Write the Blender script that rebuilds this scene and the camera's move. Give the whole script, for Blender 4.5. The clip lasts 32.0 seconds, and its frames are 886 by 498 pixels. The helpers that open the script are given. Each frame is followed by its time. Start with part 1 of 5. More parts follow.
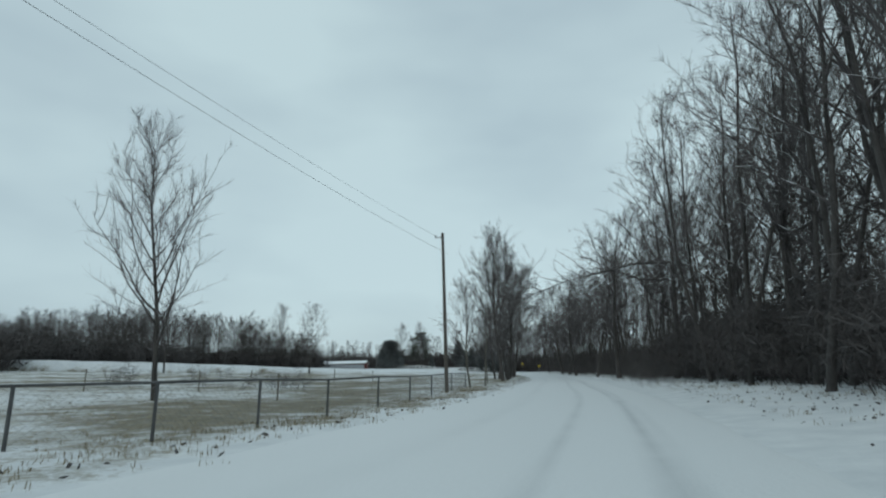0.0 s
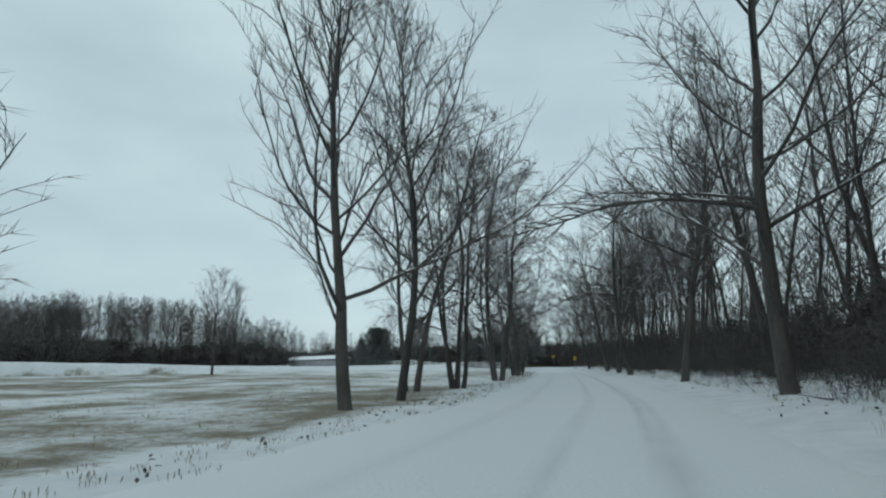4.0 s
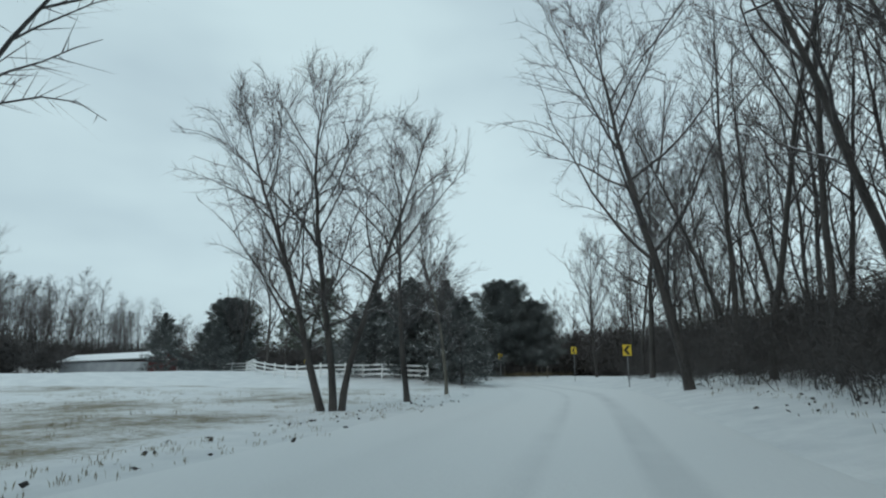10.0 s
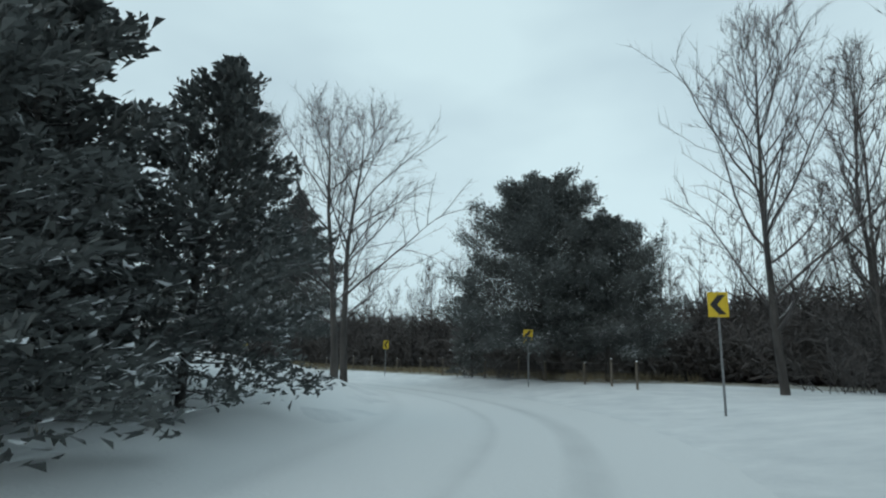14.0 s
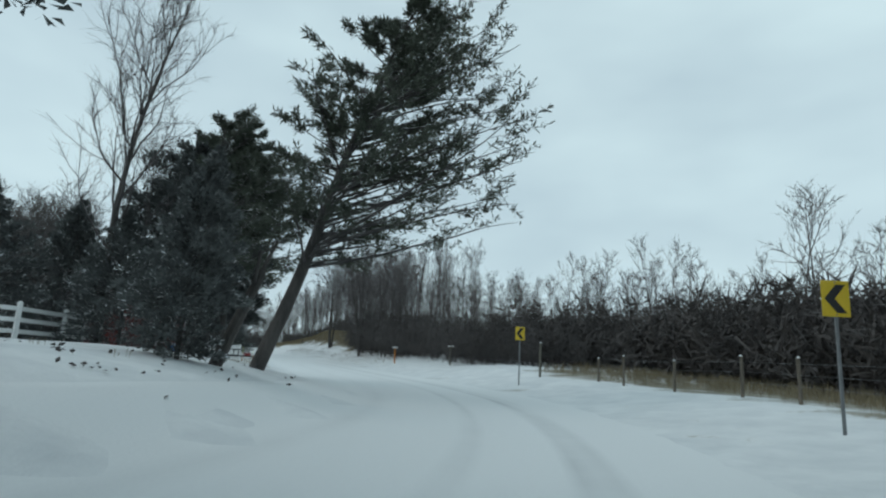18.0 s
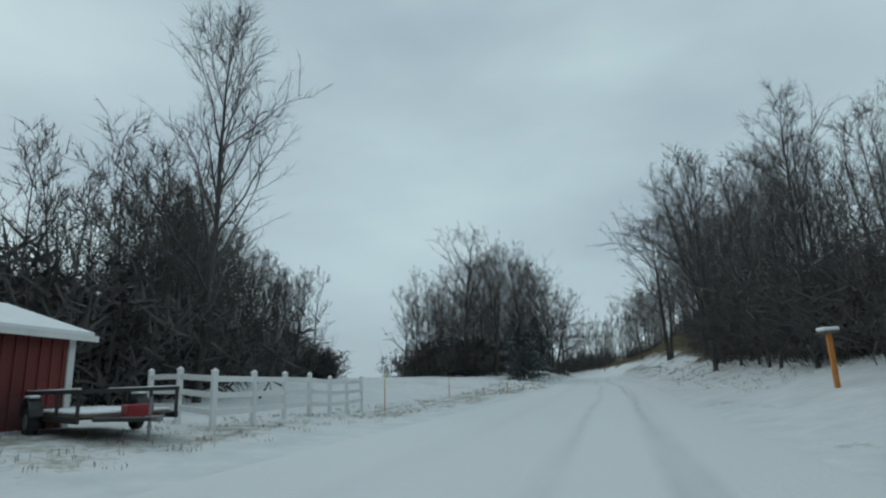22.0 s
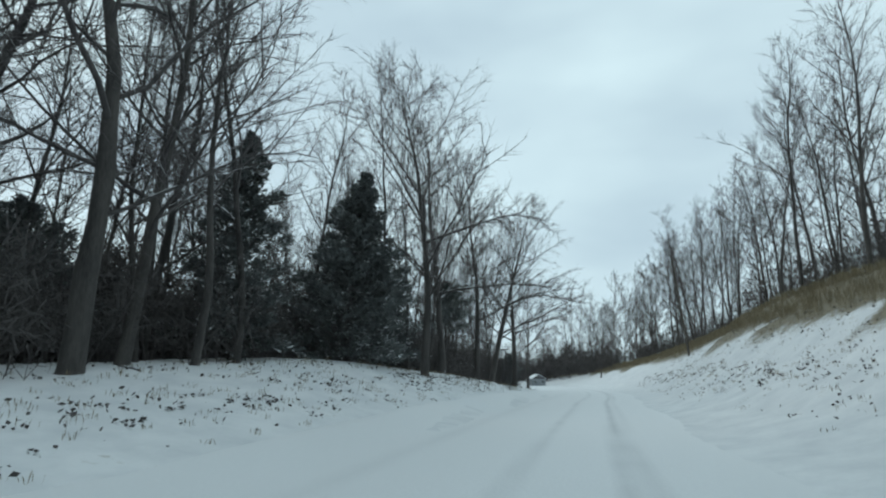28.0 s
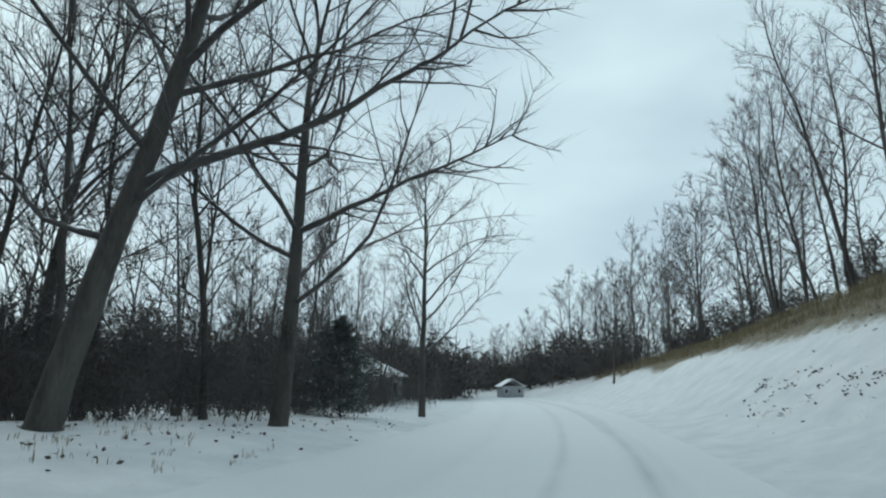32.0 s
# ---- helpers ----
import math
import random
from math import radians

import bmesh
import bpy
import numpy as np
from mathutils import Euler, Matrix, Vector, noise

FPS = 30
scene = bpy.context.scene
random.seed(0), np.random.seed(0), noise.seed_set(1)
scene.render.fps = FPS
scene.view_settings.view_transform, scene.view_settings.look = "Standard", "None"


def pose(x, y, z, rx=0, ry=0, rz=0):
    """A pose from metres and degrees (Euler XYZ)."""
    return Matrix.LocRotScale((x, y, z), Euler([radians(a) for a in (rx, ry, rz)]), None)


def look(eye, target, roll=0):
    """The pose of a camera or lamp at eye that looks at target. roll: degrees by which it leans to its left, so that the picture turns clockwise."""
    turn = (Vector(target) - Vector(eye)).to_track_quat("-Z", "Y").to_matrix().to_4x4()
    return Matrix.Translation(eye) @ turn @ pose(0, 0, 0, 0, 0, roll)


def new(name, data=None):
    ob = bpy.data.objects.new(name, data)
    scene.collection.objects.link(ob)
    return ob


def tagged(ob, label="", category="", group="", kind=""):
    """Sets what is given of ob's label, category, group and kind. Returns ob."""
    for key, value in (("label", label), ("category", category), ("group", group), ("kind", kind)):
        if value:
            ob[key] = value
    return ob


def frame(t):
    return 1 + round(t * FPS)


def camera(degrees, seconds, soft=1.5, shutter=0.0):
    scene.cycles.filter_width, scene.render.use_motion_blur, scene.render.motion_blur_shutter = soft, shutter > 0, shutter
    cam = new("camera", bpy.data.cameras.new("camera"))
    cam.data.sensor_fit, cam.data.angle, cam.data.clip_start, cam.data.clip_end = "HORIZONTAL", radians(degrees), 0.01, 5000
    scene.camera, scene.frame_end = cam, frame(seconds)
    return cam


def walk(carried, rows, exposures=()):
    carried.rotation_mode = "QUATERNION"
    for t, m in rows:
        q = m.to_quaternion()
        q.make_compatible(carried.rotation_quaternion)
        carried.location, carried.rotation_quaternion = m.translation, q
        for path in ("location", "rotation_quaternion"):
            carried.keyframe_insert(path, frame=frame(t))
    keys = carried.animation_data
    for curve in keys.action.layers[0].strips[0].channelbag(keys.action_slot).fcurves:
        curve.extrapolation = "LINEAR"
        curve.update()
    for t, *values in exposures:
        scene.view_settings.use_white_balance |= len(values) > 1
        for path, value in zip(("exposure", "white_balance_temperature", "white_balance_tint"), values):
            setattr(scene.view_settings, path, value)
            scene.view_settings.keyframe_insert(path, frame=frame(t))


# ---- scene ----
cam = camera(75.0, 32.0, 2.2)
PATH = [
    (0, (0.0, 0.0, 1.311), (-0.083, 1.956, 1.718), 0.5),
    (0.5, (1.552, 6.869, 1.333), (1.466, 8.824, 1.748), -0.2),
    (1, (3.078, 13.656, 1.37), (2.983, 15.608, 1.792), -0.7),
    (1.5, (4.517, 20.181, 1.383), (4.396, 22.133, 1.801), 0.2),
    (2, (5.903, 26.81, 1.418), (5.761, 28.762, 1.83), 0.0),
    (2.5, (7.109, 33.204, 1.365), (6.937, 35.154, 1.774), 0.6),
    (3, (8.152, 40.018, 1.378), (7.959, 41.967, 1.781), -0.9),
    (3.5, (9.026, 47.106, 1.399), (8.801, 49.054, 1.79), -0.7),
    (5.5, (13.772, 75.923, 1.339), (13.463, 77.858, 1.743), -1.1),
    (6, (14.34, 83.45, 1.328), (14.014, 85.384, 1.72), -1.6),
    (6.5, (14.986, 90.682, 1.323), (14.64, 92.612, 1.717), -1.7),
    (7, (15.532, 97.374, 1.258), (15.175, 99.3, 1.661), -1.6),
    (7.5, (16.006, 103.967, 1.321), (15.642, 105.894, 1.713), -1.5),
    (8, (16.475, 110.301, 1.288), (16.099, 112.225, 1.684), -0.9),
    (8.5, (16.895, 116.447, 1.257), (16.499, 118.366, 1.656), -0.1),
    (9, (17.203, 122.646, 1.24), (16.799, 124.565, 1.632), -0.7),
    (9.5, (17.418, 128.666, 1.252), (17.005, 130.581, 1.658), -0.3),
    (10, (17.594, 134.715, 1.257), (17.179, 136.627, 1.67), -0.2),
    (10.5, (17.859, 140.402, 1.273), (17.417, 142.308, 1.686), 0.3),
    (11, (17.948, 145.85, 1.321), (17.481, 147.75, 1.732), 0.4),
    (11.5, (18.152, 151.08, 1.326), (17.663, 152.977, 1.727), -0.2),
    (12, (18.167, 156.138, 1.355), (17.638, 158.024, 1.756), 1.4),
    (12.5, (18.205, 160.882, 1.504), (17.615, 162.75, 1.908), 1.0),
    (13, (18.099, 165.71, 1.587), (17.456, 167.564, 1.975), 1.1),
    (13.5, (17.695, 170.305, 1.563), (16.999, 172.141, 1.946), 0.6),
    (15.5, (14.367, 187.232, 1.143), (13.223, 188.826, 1.531), 3.5),
    (16, (12.698, 191.13, 1.26), (11.395, 192.601, 1.631), 2.7),
    (16.5, (10.605, 194.575, 1.32), (9.149, 195.897, 1.682), 4.5),
    (17, (8.079, 198.013, 1.418), (6.485, 199.169, 1.766), 3.8),
    (17.5, (5.119, 201.059, 1.417), (3.413, 202.041, 1.77), 3.4),
    (18, (1.786, 204.125, 1.312), (-0.001, 204.942, 1.687), 2.9),
    (18.5, (-2.269, 207.139, 1.258), (-4.127, 207.776, 1.633), 3.0),
    (19, (-6.636, 210.014, 1.314), (-8.556, 210.403, 1.716), 2.5),
    (19.5, (-11.268, 212.218, 1.277), (-13.218, 212.383, 1.693), 1.4),
    (20, (-15.981, 213.888, 1.296), (-17.936, 213.849, 1.72), 0.7),
    (20.5, (-20.468, 214.968, 1.257), (-22.408, 214.754, 1.696), 0.0),
    (21, (-25.648, 215.83, 1.348), (-27.576, 215.524, 1.784), -0.9),
    (21.5, (-31.193, 216.465, 1.349), (-33.12, 216.155, 1.784), -1.5),
    (22, (-36.797, 217.078, 1.301), (-38.725, 216.776, 1.736), -2.0),
    (22.5, (-42.58, 217.737, 1.42), (-44.511, 217.443, 1.848), -2.2),
    (23, (-48.325, 218.407, 1.38), (-50.254, 218.1, 1.809), -2.5),
    (23.5, (-54.593, 219.09, 1.342), (-56.518, 218.781, 1.785), -2.8),
    (24, (-60.457, 219.77, 1.257), (-62.381, 219.477, 1.718), -4.3),
    (24.5, (-65.888, 220.6, 1.426), (-67.818, 220.292, 1.853), -0.3),
    (26.5, (-92.448, 223.577, 1.605), (-94.373, 223.244, 2.033), 0.1),
    (27, (-99.169, 223.956, 1.507), (-101.095, 223.64, 1.943), 0.4),
    (27.5, (-105.576, 224.246, 1.401), (-107.502, 223.933, 1.836), 0.9),
    (28, (-112.182, 224.933, 1.357), (-114.109, 224.629, 1.796), 0.1),
    (28.5, (-118.807, 225.507, 1.266), (-120.732, 225.21, 1.72), -1.2),
    (29, (-125.305, 226.046, 1.203), (-127.225, 225.755, 1.68), -1.3),
    (29.5, (-131.602, 226.635, 1.158), (-133.522, 226.344, 1.639), -1.4),
    (30, (-137.488, 227.265, 1.219), (-139.406, 226.95, 1.692), 0.6),
    (30.5, (-143.005, 227.83, 1.276), (-144.922, 227.517, 1.752), -0.9),
    (31, (-148.41, 228.283, 1.286), (-150.325, 227.963, 1.764), 0.5),
    (31.5, (-153.827, 229.124, 1.427), (-155.745, 228.793, 1.883), 0.4),
    (32, (-159.674, 229.82, 1.604), (-161.592, 229.489, 2.064), -0.6),
]
EXPOSURES = [(0, 0.0), (3, 0.06), (7, 0.1), (10, 0.16), (13, 0.2), (16, 0.46), (18, 0.24), (20, 0.12), (22, -0.05), (24, 0.02), (26, 0.25), (28, 0.44), (32, 0.42)]
walk(cam, [(t, look(eye, target, roll)) for t, eye, target, roll in PATH], EXPOSURES)

# ---- sky and light: a closed overcast over a pale winter sky ----
world = bpy.data.worlds.new("sky")
scene.world = world
world.use_nodes = True
wn, wl = world.node_tree.nodes, world.node_tree.links
wn.clear()
w_out = wn.new("ShaderNodeOutputWorld")
w_bg = wn.new("ShaderNodeBackground")
w_sky = wn.new("ShaderNodeTexSky")
w_sky.sky_type, w_sky.sun_disc = "NISHITA", False
w_sky.sun_elevation, w_sky.sun_rotation = radians(28), radians(200)
w_gain = wn.new("ShaderNodeVectorMath")
w_gain.operation = "SCALE"
w_gain.inputs["Scale"].default_value = 0.09
w_tc = wn.new("ShaderNodeTexCoord")
w_map = wn.new("ShaderNodeMapping")
w_map.inputs["Scale"].default_value = (1.0, 1.0, 2.6)
w_noise = wn.new("ShaderNodeTexNoise")
w_noise.inputs["Scale"].default_value, w_noise.inputs["Detail"].default_value = 1.5, 4.0
w_noise.inputs["Roughness"].default_value = 0.45
w_ramp = wn.new("ShaderNodeValToRGB")
w_ramp.color_ramp.elements[0].position, w_ramp.color_ramp.elements[0].color = 0.33, (0.375, 0.490, 0.555, 1)
w_ramp.color_ramp.elements[1].position, w_ramp.color_ramp.elements[1].color = 0.62, (0.545, 0.695, 0.735, 1)
w_mix = wn.new("ShaderNodeMix")
w_mix.data_type = "RGBA"
w_mix.inputs["Factor"].default_value = 0.93
wl.new(w_tc.outputs["Generated"], w_map.inputs["Vector"])
wl.new(w_map.outputs["Vector"], w_noise.inputs["Vector"])
wl.new(w_noise.outputs["Fac"], w_ramp.inputs["Fac"])
wl.new(w_sky.outputs["Color"], w_gain.inputs[0])
wl.new(w_gain.outputs["Vector"], w_mix.inputs["A"])
wl.new(w_ramp.outputs["Color"], w_mix.inputs["B"])
wl.new(w_mix.outputs["Result"], w_bg.inputs["Color"])
w_bg.inputs["Strength"].default_value = 1.0
wl.new(w_bg.outputs["Background"], w_out.inputs["Surface"])

sun = new("sun", bpy.data.lights.new("sun", "SUN"))
sun.data.energy, sun.data.angle, sun.data.color = 0.35, radians(30), (1.0, 0.96, 0.9)
sun.matrix_world = look((0, 0, 60), (15, 40, 20))


# ---- materials ----
def material(name, rough=0.8, metal=0.0):
    m = bpy.data.materials.new(name)
    m.use_nodes = True
    b = m.node_tree.nodes["Principled BSDF"]
    b.inputs["Roughness"].default_value, b.inputs["Metallic"].default_value = rough, metal
    return m, m.node_tree.nodes, m.node_tree.links, b


def mottled(name, dark, light, scale, rough=0.8, metal=0.0, bump=0.3, stretch=(1, 1, 1), fine=9.0, per_object=0.12, depth=0.01):
    """Colour between dark and light by noise at two scales, with fine relief, and a small shift from object to object."""
    m, n, l, b = material(name, rough, metal)
    tc, mp = n.new("ShaderNodeTexCoord"), n.new("ShaderNodeMapping")
    mp.inputs["Scale"].default_value = stretch
    l.new(tc.outputs["Object"], mp.inputs["Vector"])
    coarse, grain = n.new("ShaderNodeTexNoise"), n.new("ShaderNodeTexNoise")
    coarse.inputs["Scale"].default_value, coarse.inputs["Detail"].default_value = scale, 5
    grain.inputs["Scale"].default_value, grain.inputs["Detail"].default_value = scale * fine, 3
    for t in (coarse, grain):
        l.new(mp.outputs["Vector"], t.inputs["Vector"])
    mix = n.new("ShaderNodeMath")
    mix.operation = "MULTIPLY_ADD"
    mix.inputs[1].default_value = 0.45
    l.new(grain.outputs["Fac"], mix.inputs[0])
    half = n.new("ShaderNodeMath")
    half.operation = "MULTIPLY_ADD"
    half.inputs[1].default_value, half.inputs[2].default_value = 0.9, -0.18
    l.new(coarse.outputs["Fac"], half.inputs[0])
    l.new(half.outputs[0], mix.inputs[2])
    info = n.new("ShaderNodeObjectInfo")
    var = n.new("ShaderNodeMath")
    var.operation = "MULTIPLY_ADD"
    var.inputs[1].default_value = per_object
    l.new(info.outputs["Random"], var.inputs[0])
    l.new(mix.outputs[0], var.inputs[2])
    ramp = n.new("ShaderNodeValToRGB")
    ramp.color_ramp.elements[0].position, ramp.color_ramp.elements[0].color = 0.25, (*dark, 1)
    ramp.color_ramp.elements[1].position, ramp.color_ramp.elements[1].color = 0.8, (*light, 1)
    l.new(var.outputs[0], ramp.inputs["Fac"])
    l.new(ramp.outputs["Color"], b.inputs["Base Color"])
    bp = n.new("ShaderNodeBump")
    bp.inputs["Strength"].default_value, bp.inputs["Distance"].default_value = bump, depth
    l.new(mix.outputs[0], bp.inputs["Height"])
    l.new(bp.outputs["Normal"], b.inputs["Normal"])
    return m


def snowed(name, dark, light, scale, amount, rough=0.8, stretch=(1, 1, 1)):
    """A mottled surface on whose upward faces snow has settled in patches."""
    m = mottled(name, dark, light, scale, rough, stretch=stretch)
    n, l = m.node_tree.nodes, m.node_tree.links
    b = n["Principled BSDF"]
    old = b.inputs["Base Color"].links[0].from_socket
    geo, sep = n.new("ShaderNodeNewGeometry"), n.new("ShaderNodeSeparateXYZ")
    l.new(geo.outputs["Normal"], sep.inputs[0])
    up = n.new("ShaderNodeMapRange")
    up.inputs["From Min"].default_value, up.inputs["From Max"].default_value = 0.35, 0.8
    l.new(sep.outputs["Z"], up.inputs["Value"])
    tc, patch = n.new("ShaderNodeTexCoord"), n.new("ShaderNodeTexNoise")
    patch.inputs["Scale"].default_value = 1.7
    l.new(tc.outputs["Object"], patch.inputs["Vector"])
    cut = n.new("ShaderNodeMapRange")
    cut.inputs["From Min"].default_value, cut.inputs["From Max"].default_value = 0.62 - 0.3 * amount, 0.72 - 0.3 * amount
    l.new(patch.outputs["Fac"], cut.inputs["Value"])
    mul = n.new("ShaderNodeMath")
    mul.operation = "MULTIPLY"
    l.new(up.outputs[0], mul.inputs[0])
    l.new(cut.outputs[0], mul.inputs[1])
    mix = n.new("ShaderNodeMix")
    mix.data_type = "RGBA"
    mix.inputs["B"].default_value = (0.76, 0.79, 0.82, 1)
    l.new(mul.outputs[0], mix.inputs["Factor"])
    l.new(old, mix.inputs["A"])
    l.new(mix.outputs["Result"], b.inputs["Base Color"])
    return m


def snow_ground():
    """Thin snow over winter grass: the attribute 'grass' says how much of the sward shows through."""
    m, n, l, b = material("snow_over_grass", 0.75)
    geo = n.new("ShaderNodeNewGeometry")
    att = n.new("ShaderNodeAttribute")
    att.attribute_name = "grass"
    tex = []
    for s, d in ((0.16, 3), (0.9, 5), (6.0, 5), (28.0, 3)):
        t = n.new("ShaderNodeTexNoise")
        t.inputs["Scale"].default_value, t.inputs["Detail"].default_value = s, d
        t.inputs["Roughness"].default_value = 0.62
        l.new(geo.outputs["Position"], t.inputs["Vector"])
        tex.append(t.outputs["Fac"])

    def add(a, k, c):
        q = n.new("ShaderNodeMath")
        q.operation = "MULTIPLY_ADD"
        l.new(a, q.inputs[0])
        q.inputs[1].default_value = k
        if isinstance(c, float):
            q.inputs[2].default_value = c
        else:
            l.new(c, q.inputs[2])
        return q.outputs[0]

    h = add(tex[0], 0.9, add(tex[1], 0.8, add(tex[2], 0.75, add(tex[3], 0.35, -1.4))))
    show = add(att.outputs["Fac"], 1.0, h)
    cut = n.new("ShaderNodeMapRange")
    cut.inputs["From Min"].default_value, cut.inputs["From Max"].default_value = 0.42, 0.74
    cut.clamp = True
    l.new(show, cut.inputs["Value"])
    straw = n.new("ShaderNodeValToRGB")
    straw.color_ramp.elements[0].position, straw.color_ramp.elements[0].color = 0.35, (0.070, 0.062, 0.042, 1)
    straw.color_ramp.elements[1].position, straw.color_ramp.elements[1].color = 0.66, (0.235, 0.200, 0.125, 1)
    l.new(tex[2], straw.inputs["Fac"])
    white = n.new("ShaderNodeValToRGB")
    white.color_ramp.elements[0].position, white.color_ramp.elements[0].color = 0.3, (0.56, 0.59, 0.61, 1)
    white.color_ramp.elements[1].position, white.color_ramp.elements[1].color = 0.65, (0.70, 0.725, 0.735, 1)
    l.new(tex[1], white.inputs["Fac"])
    mix = n.new("ShaderNodeMix")
    mix.data_type = "RGBA"
    l.new(cut.outputs[0], mix.inputs["Factor"])
    l.new(white.outputs["Color"], mix.inputs["A"])
    l.new(straw.outputs["Color"], mix.inputs["B"])
    l.new(mix.outputs["Result"], b.inputs["Base Color"])
    bp = n.new("ShaderNodeBump")
    bp.inputs["Strength"].default_value, bp.inputs["Distance"].default_value = 0.5, 0.12
    l.new(add(tex[1], 0.8, add(tex[2], 0.35, add(tex[3], 0.1, 0.0))), bp.inputs["Height"])
    l.new(bp.outputs["Normal"], b.inputs["Normal"])
    return m


def road_snow():
    m, n, l, b = material("driven_snow", 0.6)
    geo = n.new("ShaderNodeNewGeometry")
    att = n.new("ShaderNodeAttribute")
    att.attribute_name = "worn"
    t1, t2 = n.new("ShaderNodeTexNoise"), n.new("ShaderNodeTexNoise")
    t1.inputs["Scale"].default_value, t1.inputs["Detail"].default_value = 0.5, 6
    t2.inputs["Scale"].default_value, t2.inputs["Detail"].default_value = 14, 4
    for t in (t1, t2):
        l.new(geo.outputs["Position"], t.inputs["Vector"])
    mul = n.new("ShaderNodeMath")
    mul.operation = "MULTIPLY"
    l.new(att.outputs["Fac"], mul.inputs[0])
    l.new(t1.outputs["Fac"], mul.inputs[1])
    ramp = n.new("ShaderNodeValToRGB")
    ramp.color_ramp.elements[0].position, ramp.color_ramp.elements[0].color = 0.0, (0.68, 0.705, 0.715, 1)
    ramp.color_ramp.elements[1].position, ramp.color_ramp.elements[1].color = 0.7, (0.37, 0.395, 0.41, 1)
    l.new(mul.outputs[0], ramp.inputs["Fac"])
    l.new(ramp.outputs["Color"], b.inputs["Base Color"])
    bp = n.new("ShaderNodeBump")
    bp.inputs["Strength"].default_value, bp.inputs["Distance"].default_value = 0.35, 0.03
    l.new(t2.outputs["Fac"], bp.inputs["Height"])
    l.new(bp.outputs["Normal"], b.inputs["Normal"])
    return m


SNOW = snow_ground()
ROAD = road_snow()
BARK = mottled("grey_bark", (0.022, 0.020, 0.020), (0.098, 0.089, 0.082), 2.6, 0.9, bump=0.8, stretch=(1, 1, 0.25), depth=0.03)
LIMB = snowed("limb_bark", (0.036, 0.033, 0.034), (0.110, 0.101, 0.098), 3.0, 0.35, 0.9)
TWIG = mottled("twig_bark", (0.075, 0.067, 0.070), (0.17, 0.152, 0.152), 1.2, 0.9, bump=0.0)
PALE = mottled("pale_bark", (0.05, 0.048, 0.04), (0.19, 0.18, 0.15), 1.6, 0.9, bump=0.6, stretch=(1, 1, 0.3), depth=0.02)
CEDAR = snowed("cedar_sprays", (0.052, 0.058, 0.057), (0.150, 0.162, 0.158), 0.9, 0.38, 0.85)
PINE = snowed("pine_needles", (0.035, 0.044, 0.032), (0.10, 0.115, 0.085), 0.9, 0.35, 0.8)
BRUSH = mottled("brush_stems", (0.038, 0.035, 0.036), (0.105, 0.094, 0.089), 0.7, 0.9, bump=0.0)
STRAW = mottled("dry_grass", (0.11, 0.088, 0.052), (0.29, 0.24, 0.15), 1.1, 0.9, bump=0.0)
CLEAN = mottled("settled_snow", (0.72, 0.75, 0.78), (0.82, 0.84, 0.85), 1.5, 0.7, bump=0.3)
WHITE = mottled("white_vinyl", (0.66, 0.67, 0.66), (0.80, 0.81, 0.81), 1.8, 0.5, bump=0.05)
RED = mottled("red_steel", (0.115, 0.018, 0.017), (0.185, 0.032, 0.028), 0.8, 0.55, bump=0.05, stretch=(1, 1, 0.3))
TRIM = mottled("white_trim", (0.60, 0.60, 0.59), (0.78, 0.78, 0.77), 2.0, 0.5, bump=0.05)
STEEL = mottled("galvanized_steel", (0.16, 0.165, 0.17), (0.30, 0.31, 0.32), 3.0, 0.5, 0.6, bump=0.05)
DARKSTEEL = mottled("dull_steel", (0.045, 0.046, 0.048), (0.11, 0.112, 0.115), 3.0, 0.6, 0.4, bump=0.05)
POLE = mottled("weathered_pole", (0.045, 0.040, 0.034), (0.13, 0.115, 0.10), 1.6, 0.9, bump=0.6, stretch=(1, 1, 0.1))
YELLOW = mottled("sign_yellow", (0.62, 0.42, 0.02), (0.74, 0.53, 0.04), 2.0, 0.45, bump=0.02)
BLACK = mottled("sign_black", (0.012, 0.012, 0.012), (0.03, 0.03, 0.03), 3.0, 0.5, bump=0.02)
RUBBER = mottled("black_rubber", (0.012, 0.012, 0.012), (0.03, 0.03, 0.03), 4.0, 0.8)
BLUE = mottled("blue_plastic", (0.05, 0.14, 0.36), (0.09, 0.21, 0.46), 2.0, 0.5)
LAMP = mottled("red_plastic", (0.20, 0.012, 0.016), (0.30, 0.03, 0.03), 3.0, 0.4)
ORANGE = mottled("orange_stake", (0.42, 0.14, 0.03), (0.60, 0.24, 0.05), 4.0, 0.6)
LIME = mottled("lime_stake_top", (0.42, 0.48, 0.03), (0.58, 0.62, 0.05), 4.0, 0.6)
WOOD = mottled("weathered_wood", (0.06, 0.05, 0.04), (0.20, 0.17, 0.135), 3.0, 0.85, bump=0.4, stretch=(1, 1, 0.2))
GREYWALL = mottled("grey_siding", (0.22, 0.235, 0.25), (0.36, 0.38, 0.40), 1.0, 0.7)
GLASS = mottled("dark_pane", (0.02, 0.025, 0.03), (0.05, 0.06, 0.07), 1.0, 0.12, bump=0.0)


# ---- mesh helpers ----
def mesh_of(name, verts, faces, mat, smooth=False):
    me = bpy.data.meshes.new(name)
    me.from_pydata([tuple(map(float, v)) for v in verts], [], [tuple(map(int, f)) for f in faces])
    me.materials.append(mat)
    if smooth:
        me.polygons.foreach_set("use_smooth", [True] * len(me.polygons))
    me.update()
    return me


